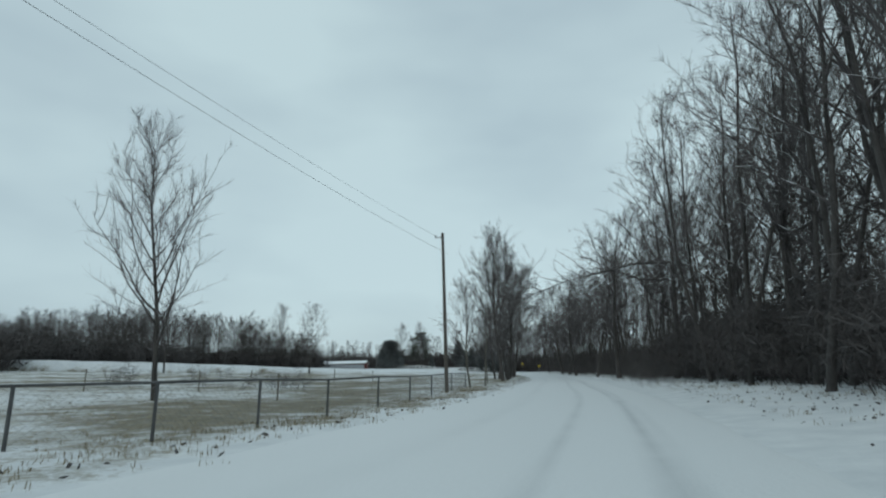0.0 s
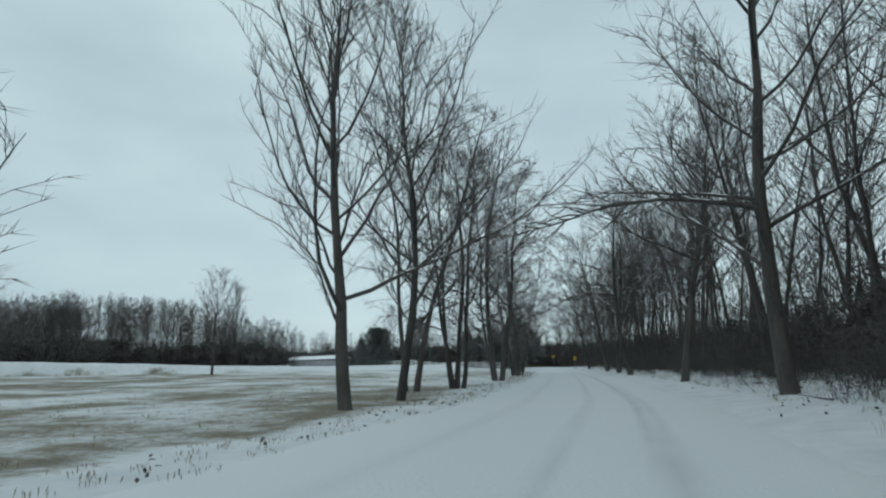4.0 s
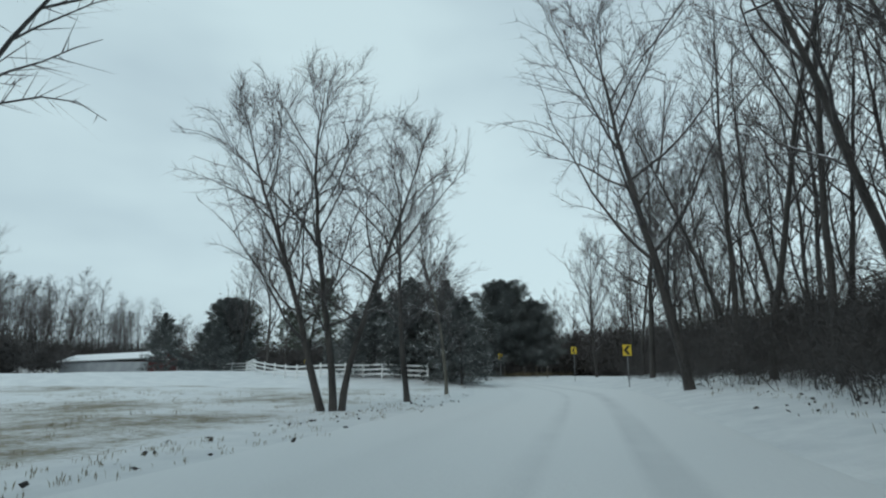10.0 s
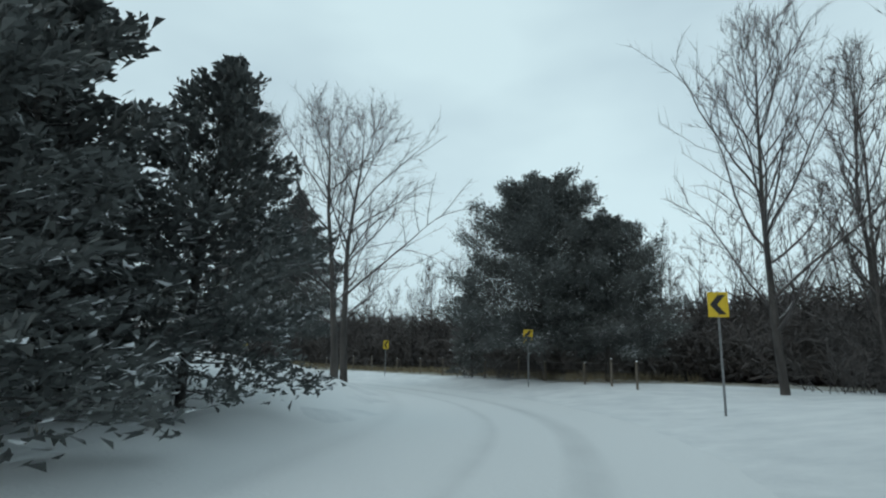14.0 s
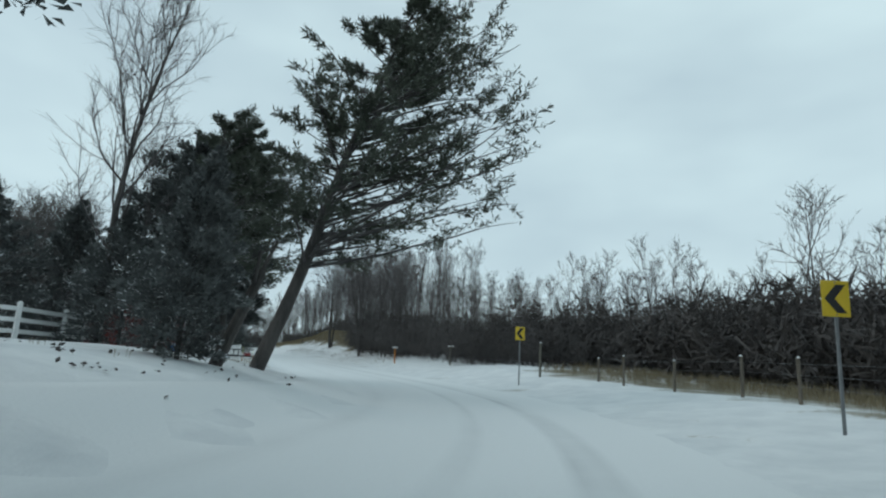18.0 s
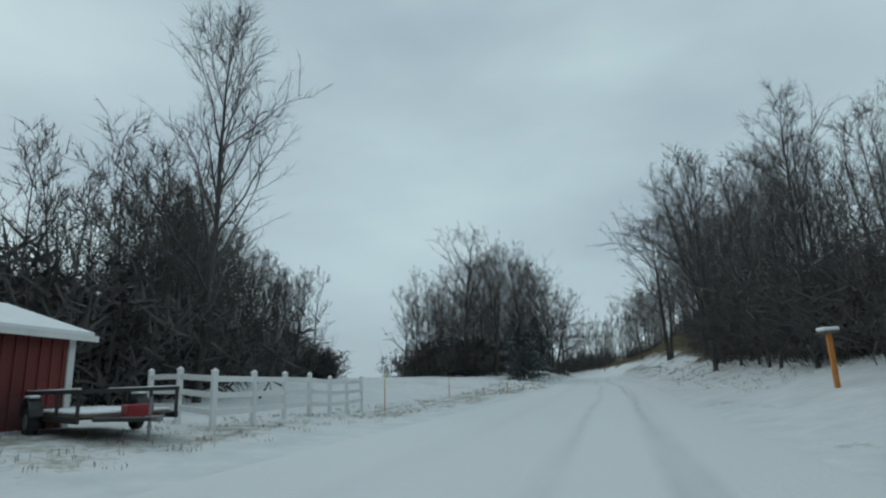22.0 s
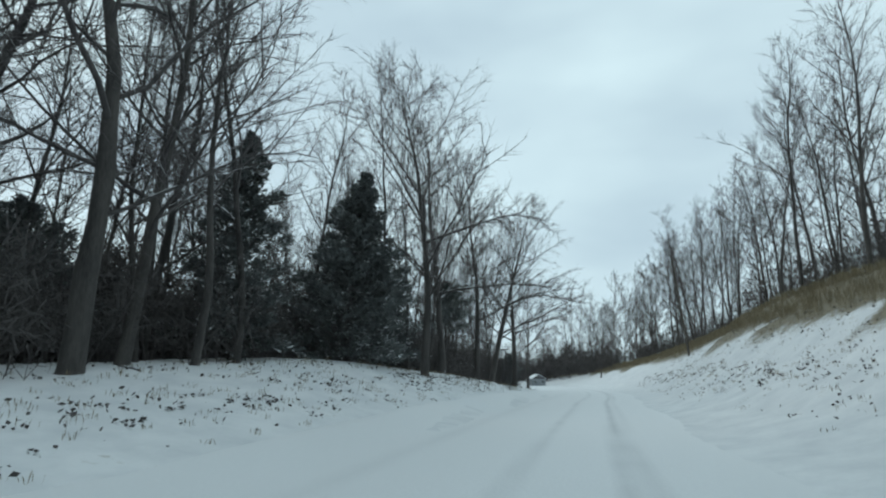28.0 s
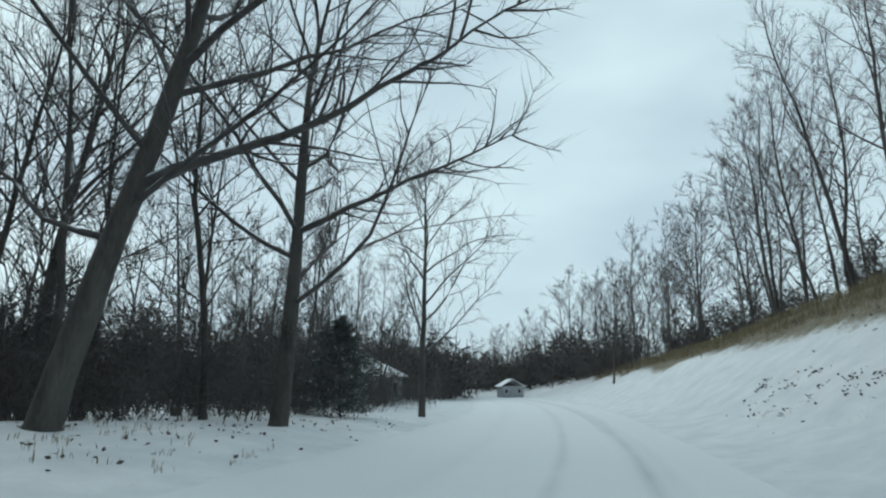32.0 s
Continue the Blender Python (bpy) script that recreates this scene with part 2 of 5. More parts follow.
def quick_mesh(name, verts, quads, mat, smooth=False):
    """A mesh from arrays of places and of faces; a face of three corners has -1 as its fourth."""
    verts, quads = np.asarray(verts, np.float32), np.asarray(quads, np.int32)
    me = bpy.data.meshes.new(name)
    me.vertices.add(len(verts))
    me.vertices.foreach_set("co", verts.ravel())
    corners = quads.ravel()
    corners = corners[corners >= 0]
    me.loops.add(len(corners))
    me.loops.foreach_set("vertex_index", corners)
    me.polygons.add(len(quads))
    sizes = np.where(quads[:, 3] < 0, 3, 4)
    me.polygons.foreach_set("loop_start", np.r_[0, np.cumsum(sizes)[:-1]].astype(np.int32))
    if smooth:
        me.polygons.foreach_set("use_smooth", np.ones(len(quads), bool))
    me.materials.append(mat)
    me.update(calc_edges=True)
    return me


def thing(name, x, y, z, label, category, group="", turn=0.0, kind=""):
    ob = new(name)
    ob.empty_display_size = 0.2
    ob.matrix_basis = pose(x, y, z, 0, 0, turn)
    return tagged(ob, label, category, group, kind)


def part(name, bm, mat, parent, label=""):
    """Links a bmesh, or a mesh, as one mesh object under a thing or a part."""
    me = bm
    if isinstance(bm, bmesh.types.BMesh):
        me = bpy.data.meshes.new(name)
        bm.to_mesh(me)
        bm.free()
        me.materials.append(mat)
    ob = new(name, me)
    ob.parent = parent
    return tagged(ob, label)


def slab(bm, x0, x1, y0, y1, z0, z1, bevel=0.0):
    made = bmesh.ops.create_cube(bm, size=1.0, matrix=Matrix.Translation(((x0 + x1) / 2, (y0 + y1) / 2, (z0 + z1) / 2)) @ Matrix.Diagonal((x1 - x0, y1 - y0, z1 - z0, 1)))
    if bevel:
        edges = {e for v in made["verts"] for e in v.link_edges}
        bmesh.ops.bevel(bm, geom=list(edges), offset=bevel, segments=1, affect="EDGES")
    return bm


def box(*size, bevel=0.0):
    return slab(bmesh.new(), *size, bevel=bevel)


def rod(a, b, r0, r1=None, sides=8):
    bm = bmesh.new()
    a, b = Vector(a), Vector(b)
    m = Matrix.Translation((a + b) / 2) @ (b - a).to_track_quat("Z", "Y").to_matrix().to_4x4()
    bmesh.ops.create_cone(bm, cap_ends=True, segments=sides, radius1=r0, radius2=r0 if r1 is None else r1, depth=(b - a).length, matrix=m)
    return bm


# ---- the lie of the land, by the distance along the road and to its side ----
WAY = np.array([eye[:2] for t, eye, target, roll in PATH])
TIMES = np.array([row[0] for row in PATH])
first, last = WAY[0] - WAY[2], WAY[-1] - WAY[-5]
first, last = first / np.linalg.norm(first), last / np.linalg.norm(last)
LINE = [WAY[0] + first * k for k in (140, 90, 45, 20)] + list(WAY)
LINE += [WAY[-1] + last * k + np.array([0, -0.0024 * k * k]) for k in (15, 30, 45, 60, 80, 100, 120, 150, 200)]
LINE = np.array(LINE)
STAMP = np.r_[-9, -6, -3, -1.3, TIMES, 33.3, 34.6, 36, 37.3, 39, 40.8, 42.6, 45, 50]
# resample evenly and smooth
step = np.r_[0, np.cumsum(np.linalg.norm(np.diff(LINE, axis=0), axis=1))]
S = np.arange(0, step[-1], 1.0)
kern = np.hanning(15)
kern /= kern.sum()


def even(v):
    w = np.interp(S, step, v)
    return np.convolve(np.r_[np.full(7, w[0]) + np.arange(-7, 0) * (w[1] - w[0]), w, w[-1] + np.arange(1, 8) * (w[-1] - w[-2])], kern, "valid")


CX, CY, CT = even(LINE[:, 0]), even(LINE[:, 1]), even(STAMP)
TX, TY = np.gradient(CX), np.gradient(CY)
TX, TY = TX / np.hypot(TX, TY), TY / np.hypot(TX, TY)

# heights to the left and to the right at some times of the drive: pairs of offset and height
D = (0, 2.8, 4.6, 7.0, 10.0, 13.5, 20.0, 35.0, 70.0, 160.0)
LEFT = [
    (-9.0, (0, 0, -.02, -.10, -.15, -.2, -.3, -.3, -.2, 0.5)),
    (10.0, (0, 0, 0, -.06, -.05, -.1, -.2, -.2, -.1, 0.5)),
    (13.0, (0, 0, .0, .03, .06, .1, .15, .2, .4, .8)),
    (14.2, (0, .02, .08, .14, .2, .25, .3, .35, .5, .8)),
    (15.5, (0, .20, .75, 1.1, 1.15, .85, .3, .25, .4, .7)),
    (17.4, (0, .44, 1.18, 1.55, 1.75, 1.5, .6, .5, .6, .8)),
    (18.8, (0, .2, .82, 1.2, 1.4, 1.4, 1.4, 1.3, 1.2, 1.2)),
    (20.0, (0, .05, .42, .98, 1.2, 1.2, 1.1, 1.1, 1.2, 1.4)),
    (21.2, (0, 0, .10, .42, .92, 1.1, 1.1, 1.1, 1.2, 1.4)),
    (22.8, (0, 0, .06, .30, .46, .6, .8, 1.2, 1.6, 1.8)),
    (24.5, (0, 0, 0, .0, .02, .1, .5, 1.6, 2.2, 2.6)),
    (26.5, (0, 0, .02, .08, .2, .4, .9, 1.7, 2.2, 2.6)),
    (28.0, (0, 0, .15, .6, .95, 1.2, 1.4, 1.6, 1.8, 2.0)),
    (30.0, (0, .03, .62, 1.5, 2.2, 2.3, 1.9, 1.3, 1.0, 1.0)),
    (31.5, (0, .03, .52, 1.3, 1.8, 1.8, 1.4, .8, .5, .6)),
    (33.0, (0, 0, .25, .65, .85, .85, .6, .3, .2, .4)),
    (35.0, (0, 0, .0, .1, .2, .1, .0, 0, 0, .3)),
    (50.0, (0, 0, 0, .1, .2, .2, .2, .2, .2, .4)),
]
RIGHT = [
    (-9.0, (0, .02, .15, .45, .70, .9, 1.1, 1.4, 2.0, 3.0)),
    (4.0, (0, .02, .20, .50, .70, .9, 1.1, 1.4, 2.0, 3.0)),
    (11.0, (0, .05, .40, .65, .80, .9, 1.1, 1.4, 2.0, 3.0)),
    (13.0, (0, .22, .62, .95, 1.15, 1.25, 1.4, 1.6, 2.0, 3.0)),
    (14.5, (0, .04, .30, .85, 1.3, 1.45, 1.5, 1.6, 2.0, 3.0)),
    (16.2, (0, .02, .15, .45, .55, .6, .6, .8, 1.5, 3.0)),
    (18.0, (0, .03, .26, .56, .58, .45, .4, .5, 1.0, 3.0)),
    (20.0, (0, .03, .26, .60, .62, .5, .4, .6, 1.2, 3.0)),
    (22.0, (0, .02, .25, .85, 1.1, 1.1, 1.2, 1.4, 2.0, 3.0)),
    (24.5, (0, .02, .30, .95, 1.7, 2.1, 2.3, 2.6, 3.0, 4.0)),
    (26.5, (0, .02, .35, 1.2, 2.5, 3.6, 4.4, 4.8, 5.0, 6.0)),
    (28.5, (0, .02, .45, 1.75, 3.9, 5.6, 6.4, 6.8, 7.0, 7.5)),
    (32.0, (0, .02, .45, 2.2, 5.0, 7.2, 8.2, 8.6, 8.8, 8.8)),
    (37.0, (0, .02, .35, 1.5, 3.0, 4.2, 5.0, 5.5, 6.0, 6.0)),
    (43.0, (0, .02, .15, .4, .8, 1.2, 1.6, 2.5, 3.0, 4.0)),
    (50.0, (0, .02, .15, .4, .8, 1.2, 1.6, 2.5, 3.0, 4.0)),
]


def nearest(x, y):
    """Index on the road's line and the side distance, positive to the right."""
    x, y = np.atleast_1d(np.asarray(x, float)), np.atleast_1d(np.asarray(y, float))
    best = np.empty(len(x), int)
    for a in range(0, len(x), 4000):
        b = slice(a, a + 4000)
        best[b] = ((x[b, None] - CX[None]) ** 2 + (y[b, None] - CY[None]) ** 2).argmin(1)
    dx, dy = x - CX[best], y - CY[best]
    side = dx * TY[best] - dy * TX[best]
    far = np.hypot(dx, dy)
    return best, np.where(side >= 0, far, -far)


def profile(table, t, d):
    tt = np.array([row[0] for row in table])
    zz = np.array([row[1] for row in table])
    out = np.zeros(len(t))
    cols = np.stack([np.interp(t, tt, zz[:, k]) for k in range(len(D))], 1)
    k = np.clip(np.searchsorted(D, d) - 1, 0, len(D) - 2)
    dd = np.array(D)
    f = np.clip((d - dd[k]) / (dd[k + 1] - dd[k]), 0, 1)
    f = f * f * (3 - 2 * f) * 0.5 + f * 0.5
    row = np.arange(len(t))
    return cols[row, k] * (1 - f) + cols[row, k + 1] * f


def waves(x, y):
    return (np.sin(x * 0.21 + 1.3) * np.sin(y * 0.17 + 0.4) * 0.5 + np.sin(x * 0.63 + y * 0.41) * 0.25
            + np.sin(x * 1.37 - y * 0.9 + 2) * 0.13 + np.sin(x * 0.8 + y * 1.9) * 0.12)


def ground_z(x, y):
    i, d = nearest(x, y)
    t = CT[i]
    z = np.where(d < 0, profile(LEFT, t, np.maximum(np.abs(d) - 1.2, 0)), profile(RIGHT, t, np.abs(d)))
    off = np.where(d < 0, np.abs(d) - 4.6, d - 2.8)
    return z + waves(np.atleast_1d(x), np.atleast_1d(y)) * 0.14 * np.clip(off / 6, 0, 1)


def gz(x, y):
    return float(ground_z([x], [y])[0])


def grass_share(x, y):
    """How much winter grass shows through the snow, by field and verge."""
    i, d = nearest(x, y)
    t = CT[i]
    a = np.abs(d)
    g = np.full(len(x), 0.05)
    field = (d < -7.5) & (t < 14)
    g = np.where(field, 0.63 - 0.04 * (t > 7) + 0.10 * np.sin(a * 0.42 + 5 * waves(x * 0.3, y * 0.3)) + 0.16 * waves(x * 0.4, y * 0.22) - 0.12 * (t > 11), g)
    g = np.where((d < -5.2) & (d >= -7.5) & (t < 12), 0.22, g)
    g = np.where((d < -6.6) & (d > -9.4) & (t < 3.4), 0.62, g)
    g = np.where((d > 6.0) & (t < 13), 0.22, g)
    g = np.where((d > 7.5 + 9 * np.clip(17.6 - t, 0, 1)) & (t > 16.8) & (t < 21.5), 0.72, g)
    g = np.where((d > 3.2) & (d < 4.7) & (t > 19.0) & (t < 26), 0.36 + 0.22 * waves(x * 2.0, y * 2.0), g)
    g = np.where((d > 6.0) & (d < 9) & (t >= 21.5) & (t < 26), 0.24, g)
    g = np.where((d < -6.5) & (t > 22.0) & (t < 26), np.where((a > 6.8) & (a < 11.0), 0.50, 0.18), g)
    crest = np.where(t < 27, 12.0, 12.3)
    g = np.where((d > 4.6) & (t >= 26.6) & (t < 45), np.where(np.abs(d - crest) < 3.1, 0.95, np.where(d > crest, 0.55, 0.20)), g)
    g = np.where((d < -5.0) & (t >= 26) & (t < 50), np.where(a > 12, 0.32, 0.20), g)
    return g


def build_ground():
    inner_x, inner_y = np.arange(-290, 75.1, 1.6), np.arange(-60, 305.1, 1.6)
    grow = np.array([4, 10, 20, 40, 80, 160, 320, 640, 1200, 2200, 3600.0])
    xs = np.r_[inner_x[0] - grow[::-1], inner_x, inner_x[-1] + grow]
    ys = np.r_[inner_y[0] - grow[::-1], inner_y, inner_y[-1] + grow]
    gx, gy = np.meshgrid(xs, ys)
    x, y = gx.ravel(), gy.ravel()
    z = ground_z(x, y)
    i, d = nearest(x, y)
    under = (d > -5.4) & (d < 2.6)
    z = np.where(under, z - 0.06, z)
    nx, ny = len(xs), len(ys)
    a = (np.arange(ny - 1)[:, None] * nx + np.arange(nx - 1)[None]).ravel()
    me = quick_mesh("ground", np.stack([x, y, z], 1), np.stack([a, a + 1, a + nx + 1, a + nx], 1), SNOW, True)
    layer = me.attributes.new("grass", "FLOAT", "POINT")
    layer.data.foreach_set("value", grass_share(x, y).astype(np.float32))
    return tagged(new("ground", me), "thin fresh snow over winter grass, straw showing through", "ground", kind="structure")


def build_road():
    """Snow-covered roadway with faint wheel ruts and soft edges."""
    offs = np.r_[-6.0, -5.7, np.arange(-5.4, -1.4, 0.4), np.arange(-1.4, 2.61, 0.2), 2.9, 3.2]
    x = CX[:, None] + TY[:, None] * offs[None]
    y = CY[:, None] - TX[:, None] * offs[None]
    z = ground_z(x.ravel(), y.ravel()).reshape(x.shape)
    wob = np.sin(S * 0.05)[:, None] * 0.12 + np.sin(S * 0.17)[:, None] * 0.05
    rut = np.zeros(x.shape)
    for c, w, k in ((-0.95, 0.13, 0.45), (0.62, 0.13, 0.75), (0.95, 0.10, 0.4), (-3.3, 0.2, 0.22)):
        rut += k * np.exp(-((offs[None] - c - wob) / w) ** 2)
    z = z + 0.012 - 0.018 * rut + 0.02 * np.exp(-((offs[None] + 1.3) / 0.5) ** 2)
    edge = np.zeros(len(offs))
    edge[[0, -1]] = -0.12
    edge[[1, -2]] = -0.03
    z = z + edge[None]
    n, m = x.shape
    a = (np.arange(n - 1)[:, None] * m + np.arange(m - 1)[None]).ravel()
    me = quick_mesh("road", np.stack([x.ravel(), y.ravel(), z.ravel()], 1), np.stack([a, a + 1, a + m + 1, a + m], 1), ROAD, True)
    layer = me.attributes.new("worn", "FLOAT", "POINT")
    layer.data.foreach_set("value", rut.ravel().astype(np.float32))
    return tagged(new("road", me), "snow-covered country road with faint wheel ruts", "road", kind="structure")


build_ground()
build_road()


# ---- trees ----
class Wood:
    """Collects tapered tubes, ring by ring."""

    def __init__(self):
        self.v, self.q, self.n = [], [], 0

    def tube(self, pts, rad, sides):
        pts, rad = np.asarray(pts, float), np.asarray(rad, float)
        tan = np.gradient(pts, axis=0)
        tan /= np.linalg.norm(tan, axis=1, keepdims=True) + 1e-9
        ref = np.where(np.abs(tan[:, 2:3]) > 0.85, [[1.0, 0, 0]], [[0, 0, 1.0]])
        u = np.cross(tan, ref)
        u /= np.linalg.norm(u, axis=1, keepdims=True) + 1e-9
        w = np.cross(tan, u)
        ang = np.arange(sides) * 2 * math.pi / sides
        ring = pts[:, None] + rad[:, None, None] * (np.cos(ang)[None, :, None] * u[:, None] + np.sin(ang)[None, :, None] * w[:, None])
        k = len(pts)
        base = self.n + (np.arange(k - 1) * sides)[:, None] + np.arange(sides)[None]
        nxt = self.n + (np.arange(k - 1) * sides)[:, None] + (np.arange(sides)[None] + 1) % sides
        self.q.append(np.stack([base, nxt, nxt + sides, base + sides], -1).reshape(-1, 4))
        self.v.append(ring.reshape(-1, 3))
        self.n += k * sides

    def blade(self, a, b, r0, rng):
        """A twig too thin for a ring: one tapering face."""
        s = unit(np.cross(b - a, rng.normal(0, 1, 3)))
        self.v.append(np.array([a - s * r0, a + s * r0, b]))
        self.q.append(np.array([[self.n, self.n + 1, self.n + 2, -1]]))
        self.n += 3

    def blades(self, rng, roots, along, lengths, lift, r):
        """Many twigs at once that leave the lines they grow from at an angle."""
        m = len(roots)
        al = along / (np.linalg.norm(along, axis=1, keepdims=True) + 1e-9)
        sd = np.cross(al, rng.normal(0, 1, (m, 3)))
        sd /= np.linalg.norm(sd, axis=1, keepdims=True) + 1e-9
        way = al * 0.8 + sd * 0.7 + np.array([0, 0, lift]) + rng.normal(0, 0.1, (m, 3))
        way /= np.linalg.norm(way, axis=1, keepdims=True) + 1e-9
        flat = np.cross(way, rng.normal(0, 1, (m, 3)))
        flat *= r / (np.linalg.norm(flat, axis=1, keepdims=True) + 1e-9)
        self.v.append(np.stack([roots - flat, roots + flat, roots + way * lengths[:, None]], 1).reshape(-1, 3))
        self.q.append(np.concatenate([np.arange(m * 3).reshape(-1, 3) + self.n, np.full((m, 1), -1)], 1))
        self.n += m * 3

    def arrays(self):
        return np.concatenate(self.v), np.concatenate(self.q)

    def mesh(self, name, mat):
        return quick_mesh(name, *self.arrays(), mat, True)


def unit(v):
    return v / (np.linalg.norm(v) + 1e-9)


def sweep(rng, start, way, length, n, bend_up, wander):
    """A branch's line: it starts along way, wanders, and turns up or down."""
    pts, p, d = [start], np.array(start, float), unit(np.array(way, float))
    b0, b1 = bend_up if isinstance(bend_up, tuple) else (bend_up, bend_up)
    for k in range(n):
        d = unit(d + rng.normal(0, wander, 3) + np.array([0, 0, b0 + (b1 - b0) * k / max(1, n - 1)]))
        p = p + d * length / n
        pts.append(p)
    return np.array(pts)


FORMS = {
    # height, trunk radius, height of the first limb, limbs, their angle and length, up-turn, droop of the ends, side branches, twigs, stems
    "spreading": dict(h=14.0, r=0.17, clear=0.22, limbs=20, ang=(44, 76), ll=0.42, up=0.10, droop=0.06, kids=10, twigs=17, stems=1),
    "upright": dict(h=15.0, r=0.15, clear=0.20, limbs=22, ang=(28, 54), ll=0.36, up=0.11, droop=0.0, kids=9, twigs=17, stems=1),
    "oval": dict(h=14.0, r=0.15, clear=0.16, limbs=26, ang=(44, 70), ll=0.44, up=0.15, droop=-0.04, kids=9, twigs=17, stems=1),
    "arching": dict(h=15.0, r=0.16, clear=0.20, limbs=22, ang=(58, 86), ll=0.34, up=0.10, droop=0.20, kids=10, twigs=18, stems=1),
    "forest": dict(h=19.0, r=0.14, clear=0.30, limbs=17, ang=(26, 62), ll=0.28, up=0.10, droop=0.02, kids=6, twigs=14, stems=1),
    "forked": dict(h=16.0, r=0.15, clear=0.22, limbs=15, ang=(46, 84), ll=0.30, up=0.09, droop=0.12, kids=8, twigs=17, stems=2),
    "young": dict(h=7.0, r=0.06, clear=0.30, limbs=18, ang=(30, 62), ll=0.36, up=0.09, droop=0.0, kids=6, twigs=9, stems=1),
    "oak": dict(h=15.0, r=0.22, clear=0.20, limbs=18, ang=(54, 88), ll=0.46, up=0.11, droop=0.09, kids=10, twigs=18, stems=1),
    "far": dict(h=15.5, r=0.13, clear=0.18, limbs=14, ang=(26, 66), ll=0.33, up=0.09, droop=0.0, kids=5, twigs=8, stems=1),
}


# how the stems of some trees lean, with their share of the girth
LEANS = {
    32: ((-0.19, -0.10, 0.6), (-0.13, -0.08, 0.7), (-0.05, -0.02, 0.9), (0.11, 0.06, 0.8)),
    33: ((-0.125, -0.05, 1.0), (0.068, 0.03, 0.95), (-0.17, -0.03, 0.45)),
    35: ((-0.01, 0.0, 1.0), (0.16, 0.10, 0.7)),
    36: ((-0.23, -0.10, 0.85), (-0.05, -0.02, 0.9), (0.09, 0.04, 0.8)),
    71: ((-0.17, -0.09, 1.0),),
    72: ((0.012, 0.0, 1.15),),
    73: ((-0.03, 0.0, 1.1),),
    74: ((-0.11, -0.05, 1.0),),
    75: ((-0.13, -0.05, 1.0),),
    76: ((-0.12, -0.01, 1.0),),
    77: ((-0.03, -0.01, 0.9),),
    81: ((0.03, -0.20, 1.0), (0.08, -0.06, 0.55)),
    82: ((0.05, -0.17, 0.9), (0.0, -0.13, 0.7)),
    78: ((-0.02, 0.15, 0.95),),
}


SPINES = {}


